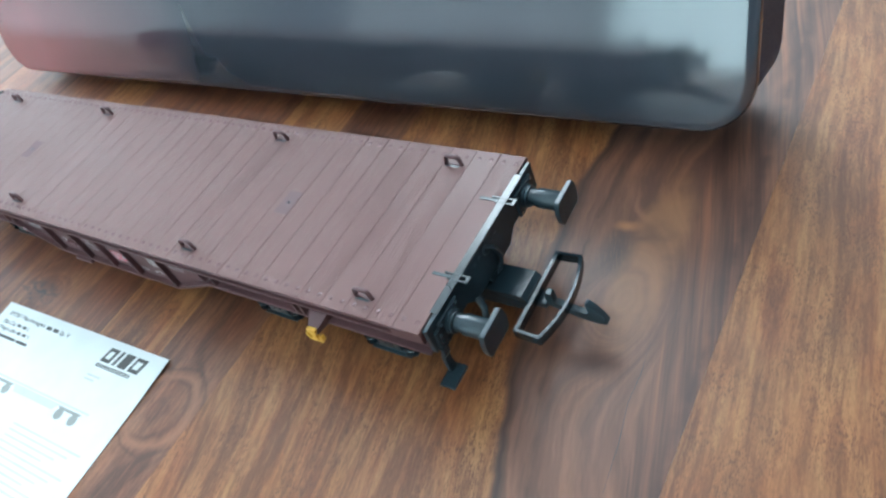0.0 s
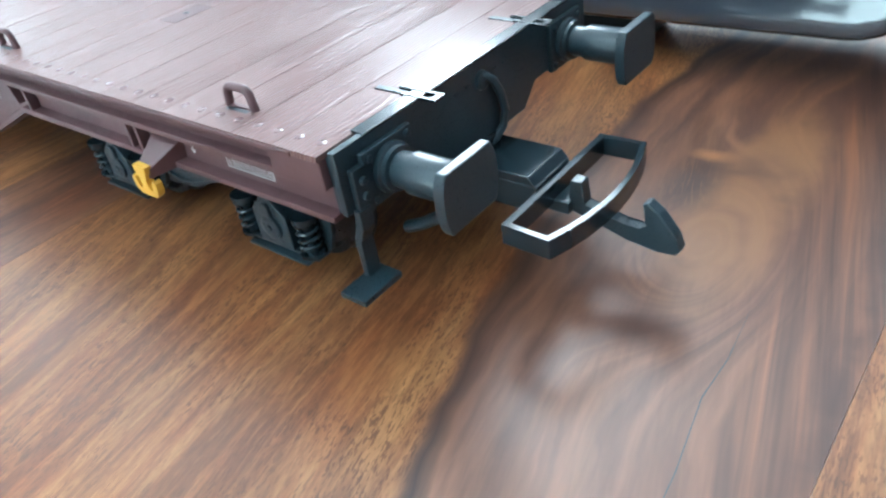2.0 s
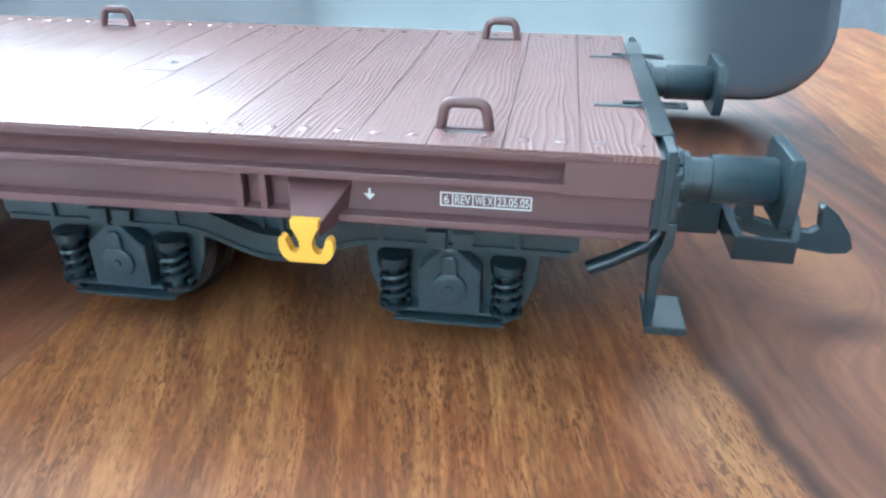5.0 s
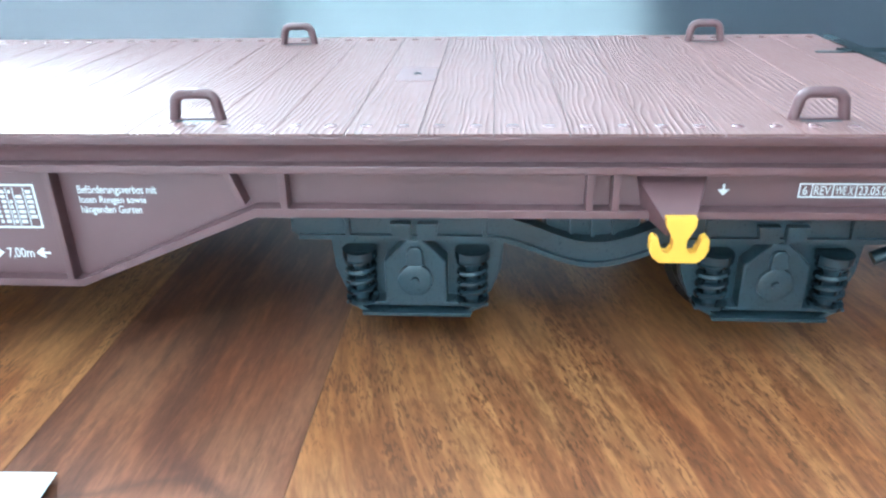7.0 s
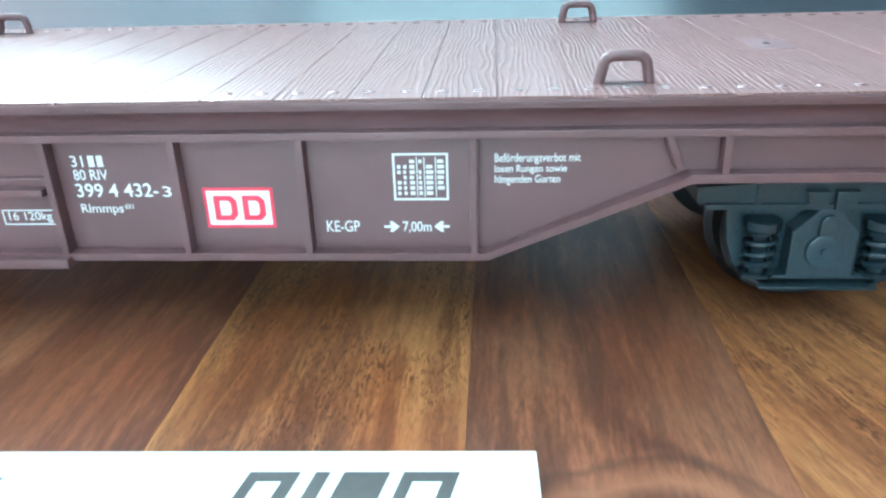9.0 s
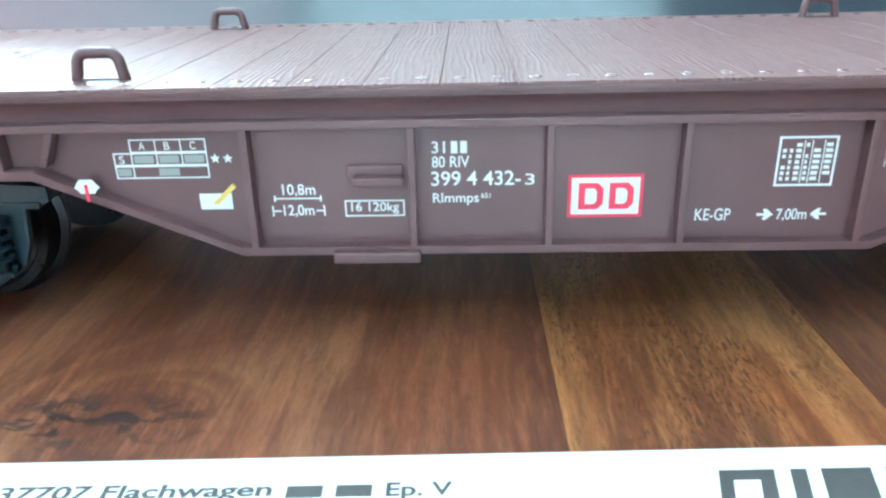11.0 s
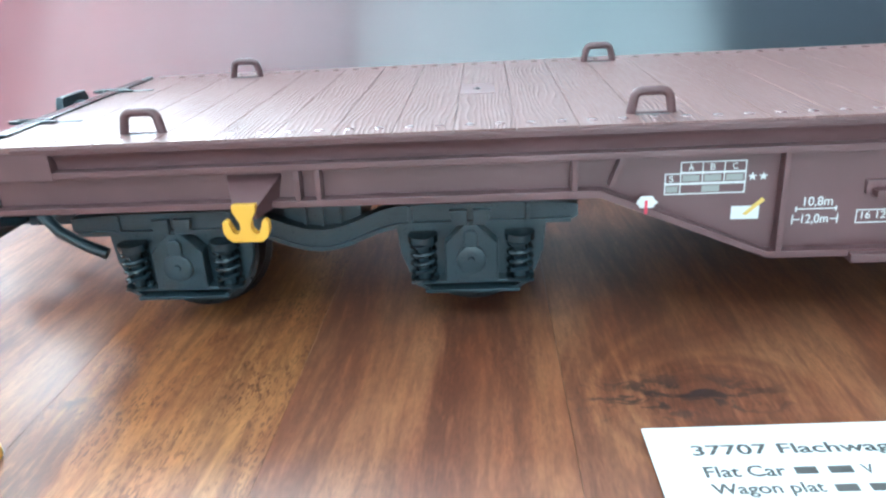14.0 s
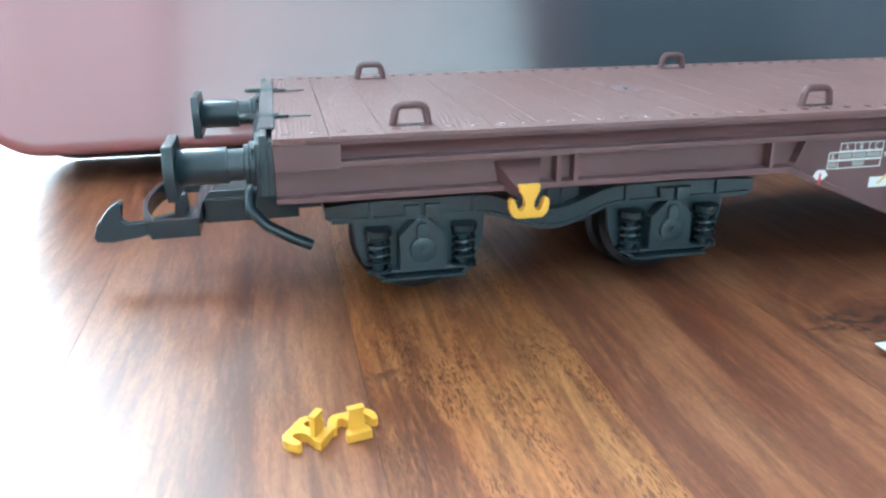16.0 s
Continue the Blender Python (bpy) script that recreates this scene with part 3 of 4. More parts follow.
def side_panel(bm, s):
    """One long side: fascia, groove, fish-belly web with flanges. s: -1 near, 1 far."""
    def yy(a, b):
        return (s * a, s * b) if s > 0 else (-b, -a)
    outer = SIDE
    # lip under the deck edge, fascia that falls back into a cove, solid end blocks
    box(bm, -211, 211, *yy(40, outer + 0.7), 47.3, 48.3, 0.25)
    box(bm, -END, END, *yy(40, outer + 0.1), 46.6, 47.3, 0.15)
    cove = [(38, 46.7), (outer, 46.7)] + [(outer - 2.6 * math.sin(radians(a)), 46.7 - 3.6 * (1 - math.cos(radians(a)))) for a in (20, 40, 60, 75, 90)] + [(outer - 2.6, 42.6), (38, 42.6)]
    prism(bm, [(s * y, z) for y, z in cove], "x", -204, 204)
    for e in (-1, 1):
        x0, x1 = sorted((e * 203.5, e * END))
        box(bm, x0, x1, *yy(40, outer + 0.1), 41.2, 46.8, 0.2)
    # top flange
    box(bm, -204, 204, *yy(40, outer), 41.4, 42.9, 0.3)
    # web, deeper between the bogies
    prism(bm, [(-END, 34.2), (-88, 34.2), (-54, 20), (54, 20), (88, 34.2), (END, 34.2), (END, 41.6), (-END, 41.6)], "y", *yy(41.5, WEB))
    # bottom flange follows the belly
    low = [(-END, 33.6), (-89, 33.6), (-54.4, 18.9), (54.4, 18.9), (89, 33.6), (END, 33.6)]
    high = [(x, z + (1.4 if abs(x) > 60 else 1.3)) for x, z in low]
    high[1], high[4] = (-88.6, 35.0), (88.6, 35.0)
    prism(bm, low + high[::-1], "y", *yy(40, outer), 0.25)


bm = bmesh.new()
for s in (-1, 1):
    before = len(bm.verts)
    side_panel(bm, s)
    if s > 0:
        bm.verts.ensure_lookup_table()
        bmesh.ops.translate(bm, vec=(0, 1.8, 0), verts=bm.verts[before:])
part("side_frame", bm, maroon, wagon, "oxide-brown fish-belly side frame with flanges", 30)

# stiffening ribs on both sides
def rib(x, z0, z1, s, lean=0.0):
    bm = bmesh.new()
    y0, y1 = sorted((s * (WEB - 0.5), s * (SIDE - 0.2)))
    prism(bm, [(x - 0.65 + lean, z0), (x + 0.65 + lean, z0), (x + 0.65, z1), (x - 0.65, z1)], "y", y0, y1, 0.2)
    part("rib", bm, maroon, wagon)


for s in (-1, 1):
    for x in (-52, -24, -0.6, 22, 52):
        rib(x, 20, 41.6, s)
    for e in (-1, 1):
        rib(e * 94.3, 34.8, 41.6, s)
        rib(e * 84.5, 35.6, 41.6, s, e * 2.3)
        for x in (147.4, 151.8):
            rib(e * x, 34.8, 41.6, s)

# inner floor and centre sill
bm = bmesh.new()
box(bm, -END, END, -42, 42, 43.0, 47.6)
box(bm, -205, 205, -14, 14, 36.5, 43.2)
box(bm, -62, 62, -9, 9, 24, 36.6, 0.5)
for x in (-150, 150):
    box(bm, x - 12, x + 12, -34, 34, 30.5, 43.1, 0.6)
part("underframe", bm, black, wagon, "black inner underframe")

# deck planks
def plank_mesh(w):
    bm = bmesh.new()
    box(bm, -w / 2 + 0.07, w / 2 - 0.07, -46.9, 49.5, 47.4, 48.75, 0.11)
    board = set(bm.faces)
    for y in (-42.2, 44.6):
        for x in (-w / 4, w / 4):
            lathe(bm, [(48.7, 1.15), (48.84, 1.0), (48.95, 0.6), (49.0, 0.2)], (x, y, 0), "z", 16)
    for f in bm.faces:
        f.material_index = int(f not in board)
    me = mesh_of("deck_plank", bm, deck_mat, 25)
    me.materials.append(glossy_maroon)
    return me


COUNT = 35
WIDTH = 2 * END / COUNT
plank = plank_mesh(WIDTH)
for i in range(COUNT):
    ob = new("deck_plank", plank)
    ob.location = (0.001 * (-END + WIDTH * (i + 0.5)), 0, 0)
    ob.parent = wagon

# smooth screw plates on the deck over the bogie pivots
for x in (-114, 114):
    bm = bmesh.new()
    box(bm, x - 4.2, x + 4.2, -7.2, 7.2, 48.3, 48.82, 0.05)
    plate = part("screw_plate", bm, matte_maroon, wagon, "smooth plate with a sunk screw")
    bm = bmesh.new()
    lathe(bm, [(48.6, 0.9), (48.95, 0.9), (48.98, 0.5), (48.7, 0.45)], (x, 0, 0), "z", 12)
    part("screw", bm, black, plate)

# lashing rings
def ring_mesh():
    bm = bmesh.new()
    pts = []
    w0, w1, h, r = 4.3, 3.75, 4.7, 1.9
    for cx, cz, a0 in ((w1 - r, h - r, 0), (-w1 + r, h - r, 90)):
        for k in range(5):
            a = radians(a0 + 22.5 * k)
            pts.append((cx + r * math.cos(a), 0, cz + r * math.sin(a)))
    path = [(w0, 0, -0.3)] + pts + [(-w0, 0, -0.3)]
    tube(bm, path, 0.98, 10)
    box(bm, -w0, w0, -0.55, 0.55, -0.25, 0.45, 0.15)
    return mesh_of("lashing_ring", bm, maroon)


ring = ring_mesh()
for y in (-37.7, 39.4):
    for x in (-186.2, -77.8, 77.8, 186.2):
        ob = new("lashing_ring", ring)
        ob.location = (0.001 * x, 0.001 * y, 0.04868)
        ob.parent = wagon
        bm = bmesh.new()
        box(bm, x - 3.4, x + 3.4, y - 1.9, y - 0.8, 48.5, 48.79)
        part("ring_recess", bm, black, wagon, "dark slot behind a lashing ring")

# yellow anchor-shaped hooks on tapered brackets
def anchor_points():
    """Outline of the hook, centre x, z down from its top."""
    right = [(2.5, 0), (2.4, -1.5), (0.95, -3.8), (0.95, -5.2), (1.7, -6.3), (2.8, -6.1), (3.3, -4.8), (3.4, -3.5), (4.2, -3.1), (4.8, -3.7),
             (4.8, -5.6), (4.2, -7.0), (3.1, -7.9)]
    return right + [(-x, z) for x, z in right[::-1]]


def anchor_mesh():
    bm = bmesh.new()
    prism(bm, [(x, z) for x, z in anchor_points()], "y", -0.95, 0.95, 0.18)
    return bm


for s in (-1, 1):
    for x in (-161.4, 161.4):
        bm = bmesh.new()
        top = [bm.verts.new((x + dx, s * y, z)) for dx, y, z in ((-6, 43.3, 40.4), (6, 43.3, 40.4), (2.4, 52.6, 35.6), (-2.4, 52.6, 35.6))]
        low = [bm.verts.new((x + dx, s * y, z)) for dx, y, z in ((-4.6, 43.3, 33.4), (4.6, 43.3, 33.4), (2.2, 52.6, 33.2), (-2.2, 52.6, 33.2))]
        bm.faces.new(top)
        bm.faces.new(low)
        for i in range(4):
            bm.faces.new((top[i], top[(i + 1) % 4], low[(i + 1) % 4], low[i]))
        bmesh.ops.bevel(bm, geom=bm.edges[:], offset=0.25, segments=2, affect="EDGES", profile=0.6)
        bracket = part("hook_bracket", bm, maroon, wagon)
        bm = anchor_mesh()
        bmesh.ops.translate(bm, vec=(x, s * 52.6, 36.6), verts=bm.verts)
        part("rope_hook", bm, yellow, bracket, "yellow plastic anchor-shaped rope hook")


# ---- ends: headstock, buffers, coupler, step, clips ----
def end_set():
    """Everything at the +x end; the other end is the same turned round."""
    made = []
    bm = bmesh.new()
    prism(bm, [(-45.8, 49.1), (-45.8, 35.2), (-21, 35.2), (-16, 29.5), (16, 29.5), (21, 35.2), (45.8, 35.2), (45.8, 49.1)], "x", 219.5, 221.2, 0.3)
    box(bm, 218.4, 219.8, -45.4, 45.4, 35.4, 47.6)
    for y in (-9, -5, 5, 9):
        box(bm, 221.1, 221.6, y - 0.9, y + 0.9, 44.4, 44.9, 0.1)
    lathe(bm, [(221.0, 2.4), (222.0, 2.3), (222.2, 1.6)], (0, 0, 44), "x", 16)
    head = part("headstock", bm, black, wagon, "black headstock beam")
    made.append(head)
    bm = bmesh.new()
    box(bm, 217.7, 221.4, -37.6, 37.6, 48.8, 49.35, 0.2)
    part("cap_rail", bm, glossy_black, head)
    for y in (-33.2, 34.4):
        bm = bmesh.new()
        box(bm, 221.1, 222.5, y - 7.2, y + 7.2, 34.2, 46.4, 0.4)
        for dy in (-5.6, 5.6):
            for dz in (-4.6, 4.6):
                lathe(bm, [(222.3, 0.8), (223.1, 0.8), (223.2, 0.5)], (0, y + dy, 40.3 + dz), "x", 8)
        lathe(bm, [(222.3, 5.3), (223.6, 5.3), (224.0, 4.7), (225.0, 4.7), (225.2, 3.7), (228.8, 3.7), (228.9, 4.3), (239.6, 4.3), (240.1, 3.9)], (0, y, 40.3), "x", 28)
        buffer = part("buffer", bm, black, wagon, "black sprung buffer")
        bm = bmesh.new()
        pts = []
        for k in range(9):
            a = radians(-50 + 100 * k / 8)
            pts.append((y + 5.0 + 3.8 * math.cos(a) - 0.6, 40.3 + 8.4 * math.sin(a)))
        pts += [(2 * y - p, q) for p, q in pts]
        cy = sum(p for p, _ in pts) / len(pts)
        pts = sorted(pts, key=lambda p: math.atan2(p[1] - 40.3, p[0] - cy))
        prism(bm, pts, "x", 240.0, 242.3, 0.45)
        part("buffer_plate", bm, black, buffer)
        made.append(buffer)
    # draw hook hanging from the middle of the beam
    bm = bmesh.new()
    tube(bm, [(220.8, -1.0, 45.2), (222.0, 0.6, 44.8), (222.6, 2.6, 43.0), (222.8, 4.6, 39.0), (222.8, 5.6, 34.4), (222.4, 4.8, 30.8), (221.8, 2.6, 28.6), (221.0, 0.6, 27.8)], 1.0, 10)
    made.append(part("draw_hook", bm, black, wagon, "black curved draw hook"))
    # coupler: draft box, open loop, hook
    bm = bmesh.new()
    box(bm, 213, 238.5, -7.2, 7.2, 17.5, 24.6, 0.5)
    prism(bm, [(213, 24.5), (238.2, 24.5), (236.4, 26.6), (213, 26.6)], "y", -7.2, 7.2, 0.25)
    box(bm, 205, 222, -4, 4, 19, 30, 0.6)
    coupler = part("coupler", bm, satin_black, wagon, "black loop-and-hook coupler")
    made.append(coupler)
    bm = bmesh.new()
    outer, inner = [(238.6, 21.3), (250.4, 21.8)], [(240.3, 20.0), (249.3, 20.5)]
    for k in range(1, 8):
        y = 22.0 - 44.0 * k / 8
        outer.append((250.4 + 4.2 * (1 - (y / 22.0) ** 2), y))
        inner.append((249.3 + 4.0 * (1 - (y / 22.0) ** 2), y * 20.5 / 22))
    outer += [(250.4, -21.8), (238.6, -21.3)]
    inner += [(249.3, -20.5), (240.3, -20.0)]
    for a, b in ((18.9, 23.7),):
        ring_n = len(outer)
        vs = [[bm.verts.new((x, y, z)) for x, y in line] for z in (a, b) for line in (outer, inner)]
        lo_o, lo_i, hi_o, hi_i = vs
        for i in range(ring_n):
            j = (i + 1) % ring_n
            bm.faces.new((lo_o[i], lo_o[j], hi_o[j], hi_o[i]))
            bm.faces.new((lo_i[i], hi_i[i], hi_i[j], lo_i[j]))
            bm.faces.new((hi_o[i], hi_o[j], hi_i[j], hi_i[i]))
            bm.faces.new((lo_o[i], lo_i[i], lo_i[j], lo_o[j]))
    part("coupling_loop", bm, satin_black, coupler, smooth=30)
    bm = bmesh.new()
    box(bm, 236, 244, -3.4, 3.4, 16.6, 19.8, 0.5)
    prism(bm, [(242.8, 17.8), (247.2, 17.8), (246.4, 24.6), (243.6, 24.6)], "y", -1.6, 1.6, 0.35)
    prism(bm, [(243, 16.6), (257, 12.9), (264, 11.8), (268.2, 12.2), (269.2, 13.6), (268.0, 17.0), (264.6, 21.4), (261.6, 23.6), (260.4, 22.9), (261.6, 20.2),
               (262.0, 17.6), (260.0, 16.2), (256, 16.4), (243, 20.4)], "y", -1.5, 1.5, 0.5)
    part("coupling_hook", bm, black, coupler)
    # step on a cranked leg, near side only on this end
    bm = bmesh.new()
    box(bm, 221.1, 222.6, -43.6, -39.4, 34, 44.5, 0.3)
    leg = [(221.2, 36.0), (222.9, 36.0), (222.9, 31.5), (221.0, 28.2), (221.4, 18.6), (219.8, 18.6), (219.4, 28.6), (221.2, 32.0)]
    prism(bm, leg, "y", -44.4, -40.8, 0.3)
    for z in (38.2, 41.6):
        lathe(bm, [(222.4, 0.9), (223.3, 0.9), (223.4, 0.6)], (0, -41.5, z), "x", 8)
    step = part("step", bm, black, wagon, "black cranked shunter's step")
    bm = bmesh.new()
    box(bm, 219.0, 226.0, -51.0, -39.6, 18.2, 19.7, 0.35)
    part("tread", bm, black, step)
    made.append(step)
    # spring clips let into the deck end
    for y in (-19.6, 22.2):
        bm = bmesh.new()
        box(bm, 216.4, 225.2, y - 1.75, y - 1.0, 49.0, 49.5, 0.12)
        box(bm, 214.0, 225.2, y + 0.95, y + 1.7, 48.7, 49.5, 0.12)
        box(bm, 224.3, 225.8, y - 1.75, y + 1.7, 48.9, 49.52, 0.12)
        clip = part("spring_clip", bm, glossy_black, wagon, "thin black clip across the deck end")
        bm = bmesh.new()
        box(bm, 208.6, 220.0, y - 0.8, y + 0.75, 48.5, 49.05, 0.15)
        part("clip_slot", bm, black, clip)
        made.append(clip)
    return made


for ob in end_set():
    again(ob, pose(0, 0.0012, 0, 0, 0, 180), wagon)
    ob.location.y += 0.0006


# brake hoses, one under each end, both on the near side of the coupler
for e in (-1, 1):
    bm = bmesh.new()
    tube(bm, [(e * x, y, z) for x, y, z in ((222, -15, 32), (225.2, -17, 28.5), (225.6, -19, 24.5), (221.5, -20, 20.2), (215.5, -20, 16.4), (210.5, -20, 14.0))], 1.55, 10)
    part("brake_hose", bm, black, wagon, "black moulded brake hose")


# ---- bogies ----
def spring_mesh():
    bm = bmesh.new()
    n = 64
    tube(bm, [(2.6 * math.cos(2 * math.pi * 3.9 * k / n), 2.6 * math.sin(2 * math.pi * 3.9 * k / n), 13.0 + 8.2 * k / n) for k in range(n + 1)], 0.58, 6)
    lathe(bm, [(12.2, 1.7), (22.4, 1.7)], (0, 0, 0), "z", 12)
    lathe(bm, [(12.0, 3.3), (12.7, 3.3)], (0, 0, 0), "z", 16)
    lathe(bm, [(21.4, 3.4), (23.0, 3.4)], (0, 0, 0), "z", 16)
    return mesh_of("spring", bm, satin_black)


springs = spring_mesh()


def wheelset_mesh():
    bm = bmesh.new()
    for s in (-1, 1):
        prof = [(s * 19.8, 16.9), (s * 20.8, 17.0), (s * 21.6, 15.6), (s * 26.2, 15.2), (s * 26.4, 13.4), (s * 24.8, 12.6), (s * 24.6, 5.0), (s * 26.6, 4.2), (s * 26.6, 1.5)]
        lathe(bm, prof, (0, 0, 17.05), "y", 36)
    lathe(bm, [(-34, 1.6), (34, 1.6)], (0, 0, 17.05), "y", 12)
    return mesh_of("wheelset", bm, metal, 30)


wheels = wheelset_mesh()


def bogie(x):
    bm = bmesh.new()
    for s in (-1, 1):
        y0, y1 = sorted((s * 33.4, s * 37.4))
        def sag(x):
            return 5.2 * 0.5 * (1 + math.cos(math.pi * min(1.0, abs(x) / 20.0)))
        curve = [20.0 - 2.5 * k for k in range(17)]
        upper = [(57.5, 29.4), (47, 30.2)] + [(x, 30.2 - sag(x)) for x in curve] + [(-47, 30.2), (-57.5, 29.4)]
        lower = [(-57.5, 26.6), (-55.5, 25.4)] + [(-x, 25.3 - sag(x)) for x in curve] + [(55.5, 25.4), (57.5, 26.6)]
        prism(bm, upper + lower, "y", y0, y1)
        y2, y3 = sorted((s * 37.2, s * 38.2))
        lip = [(-56, 25.4)] + [(-x, 25.3 - sag(x)) for x in curve] + [(56, 25.4)]
        prism(bm, lip + [(x, z + 1.0) for x, z in lip[::-1]], "y", y2, y3)
        for dx in (-46.5, -20.5, 20.5, 46.5):
            box(bm, dx - 0.5, dx + 0.5, y2, y3, 26, 30, 0.15)
    box(bm, -9, 9, -34, 34, 23.5, 30.4, 0.8)
    for dx in (-56, 56):
        box(bm, dx - 1.5, dx + 1.5, -34, 34, 26.2, 29.2, 0.4)
    for dx in (-4, 0, 4):
        for s in (-1, 1):
            y0, y1 = sorted((s * 34, s * 35))
            box(bm, dx - 0.4, dx + 0.4, y0, y1, 24, 30.2)
    ob = part("bogie", bm, black, wagon, "black two-axle bogie with coil springs")
    for dx in (-33.8, 33.8):
        w = new("wheelset", wheels)
        w.location = (0.001 * dx, 0, 0)
        w.parent = ob
        tagged(w, "dull dark metal wheelset")
        for s in (-1, 1):
            bm = bmesh.new()
            y0, y1 = sorted((s * 34.6, s * 38.6))
            prism(bm, [(dx - 6.0, 11.9), (dx + 6.0, 11.9), (dx + 6.0, 21.2), (dx + 3.6, 23.4), (dx + 1.6, 25.6), (dx - 1.6, 25.6), (dx - 3.6, 23.4), (dx - 6.0, 21.2)], "y", y0, y1, 0.4)
            part("axle_box", bm, black, ob)
            bm = bmesh.new()
            a = s * 38.6
            lathe(bm, [(a, 3.4), (a + s * 0.7, 3.3), (a + s * 0.9, 2.7), (a + s * 0.8, 0.8), (a + s * 1.2, 0.7)], (dx, 0, 17.4), "y", 24)
            part("axle_cap", bm, black, ob)
            bm = bmesh.new()
            prism(bm, [(dx - 1.7, 20.6), (dx + 1.7, 20.6), (dx + 1.5, 23.6), (dx + 0.8, 24.4), (dx - 0.8, 24.4), (dx - 1.5, 23.6)], "y", min(a, a + s), max(a, a + s), 0.3)
            part("bump_stop", bm, black, ob)
            bm = bmesh.new()
            y0, y1 = sorted((s * 33.0, s * 34.4))
            prism(bm, [(dx - 10.8, 9.9), (dx + 10.8, 9.9), (dx + 14.6, 12.6), (dx + 16.4, 17.5), (dx + 17.2, 25.6), (dx - 17.2, 25.6), (dx - 16.4, 17.5), (dx - 14.6, 12.6)], "y", y0, y1, 0.3)
            part("guard_plate", bm, black, ob)
            bm = bmesh.new()
            y0, y1 = sorted((s * 33.4, s * 39.4))
            prism(bm, [(dx - 10.6, 9.5), (dx + 10.6, 9.5), (dx + 10.9, 10.2), (dx - 10.9, 10.2)], "y", y0, y1, 0.2)
            box(bm, dx - 14.0, dx + 14.0, min(y0, y1) + 1.0, max(y0, y1) - 1.0, 11.4, 12.1, 0.2)
            for e in (-1, 1):
                prism(bm, [(dx + e * 9.2, 10.0), (dx + e * 10.6, 10.0), (dx + e * 13.6, 11.6), (dx + e * 12.0, 11.6)], "y", min(y0, y1) + 1.2, max(y0, y1) - 1.2)
            part("spring_tray", bm, black, ob)
            for e in (-1, 1):
                bm = bmesh.new()
                prism(bm, [(dx + e * 0.6, 29), (dx + e * 4.6, 29), (dx + e * 4.2, 26.6), (dx + e * 0.6, 25.4)], "y", *sorted((s * 37.2, s * 38.9)), 0.2)
                part("lug", bm, black, ob)
            for e in (-1, 1):
                sp = new("spring", springs)
                sp.location = (0.001 * (dx + e * 10.9), s * 0.0366, 0)
                sp.parent = ob
    ob.location = (0.001 * x, 0, 0)
    return ob


bogie(-150.0)
bogie(150.0)

# ---- printing on the near side ----
def print_part(name, shapes, mat, label, y=-43.56):
    bm = bmesh.new()
    for pts in shapes:
        flat(bm, pts, y)
    return part(name, bm, mat, wagon, label)


lettering("31", -20.6, 36.3, 2.1, 2.3, wagon, white_print)
for x0 in (-17.3, -15.7):
    print_part("print_bar", [rect(x0, 36.3, x0 + 1.1, 38.4)], white_print, "white printed bar")
lettering("80 RIV", -20.6, 33.8, 2.0, 6.4, wagon, white_print)
lettering("399 4 432-", -20.8, 30.5, 2.6, 15.4, wagon, white_print)
lettering("3", -4.6, 30.5, 2.0, 1.6, wagon, white_print)
lettering("Rlmmps", -20.6, 26.9, 2.3, 8.0, wagon, white_print)
lettering("651", -12.2, 28.2, 0.9, 1.6, wagon, white_print)
lettering("KE-GP", 25.0, 23.5, 2.2, 6.1, wagon, white_print)
lettering("7,00m", 39.0, 23.2, 2.3, 5.2, wagon, white_print)
arrow = [(0, -0.22), (1.3, -0.22), (1.0, -1.0), (1.6, -1.0), (2.8, 0), (1.6, 1.0), (1.0, 1.0), (1.3, 0.22), (0, 0.22)]
print_part("arrow_mark", [[(35.6 + x, 24.5 + z) for x, z in arrow]], white_print, "white printed arrow")
print_part("arrow_mark", [[(47.5 - x, 24.5 + z) for x, z in arrow]], white_print, "white printed arrow")
lettering("Beförderungsverbot mit", 55.6, 36.1, 2.0, 14.8, wagon, white_print)
lettering("losen Rungen sowie", 55.6, 34.3, 1.75, 12.5, wagon, white_print)
lettering("hängenden Gurten", 55.6, 32.3, 1.9, 11.4, wagon, white_print)
# framed load grid
def print_frame(name, x0, z0, x1, z1, width, label):
    bm = bmesh.new()
    frame_bars(bm, x0, z0, x1, z1, width)
    return part(name, bm, white_print, wagon, label)


print_frame("load_grid", 37.7, 29.6, 47.5, 38.3, 0.38, "white framed load table with small figures")
for x in (41.9, 43.2, 45.2):
    print_part("grid_rule", [rect(x, 30.2, x + 0.16, 37.6)], white_print, "thin white rule")
rng = random.Random(4)
for row in range(7):
    z = 36.5 - row * 0.98
    for x0, x1 in ((38.5, 39.2), (39.6, 40.2), (40.7, 41.6), (42.3, 42.9), (43.6, 44.9), (45.6, 46.8)):
        if rng.random() < 0.9 and not (row == 0 and x0 < 40.4):
            print_part("print_bar", [rect(x0, z, x1 - 0.2 * rng.random(), z + 0.62)], white_print, "tiny white printed figure")
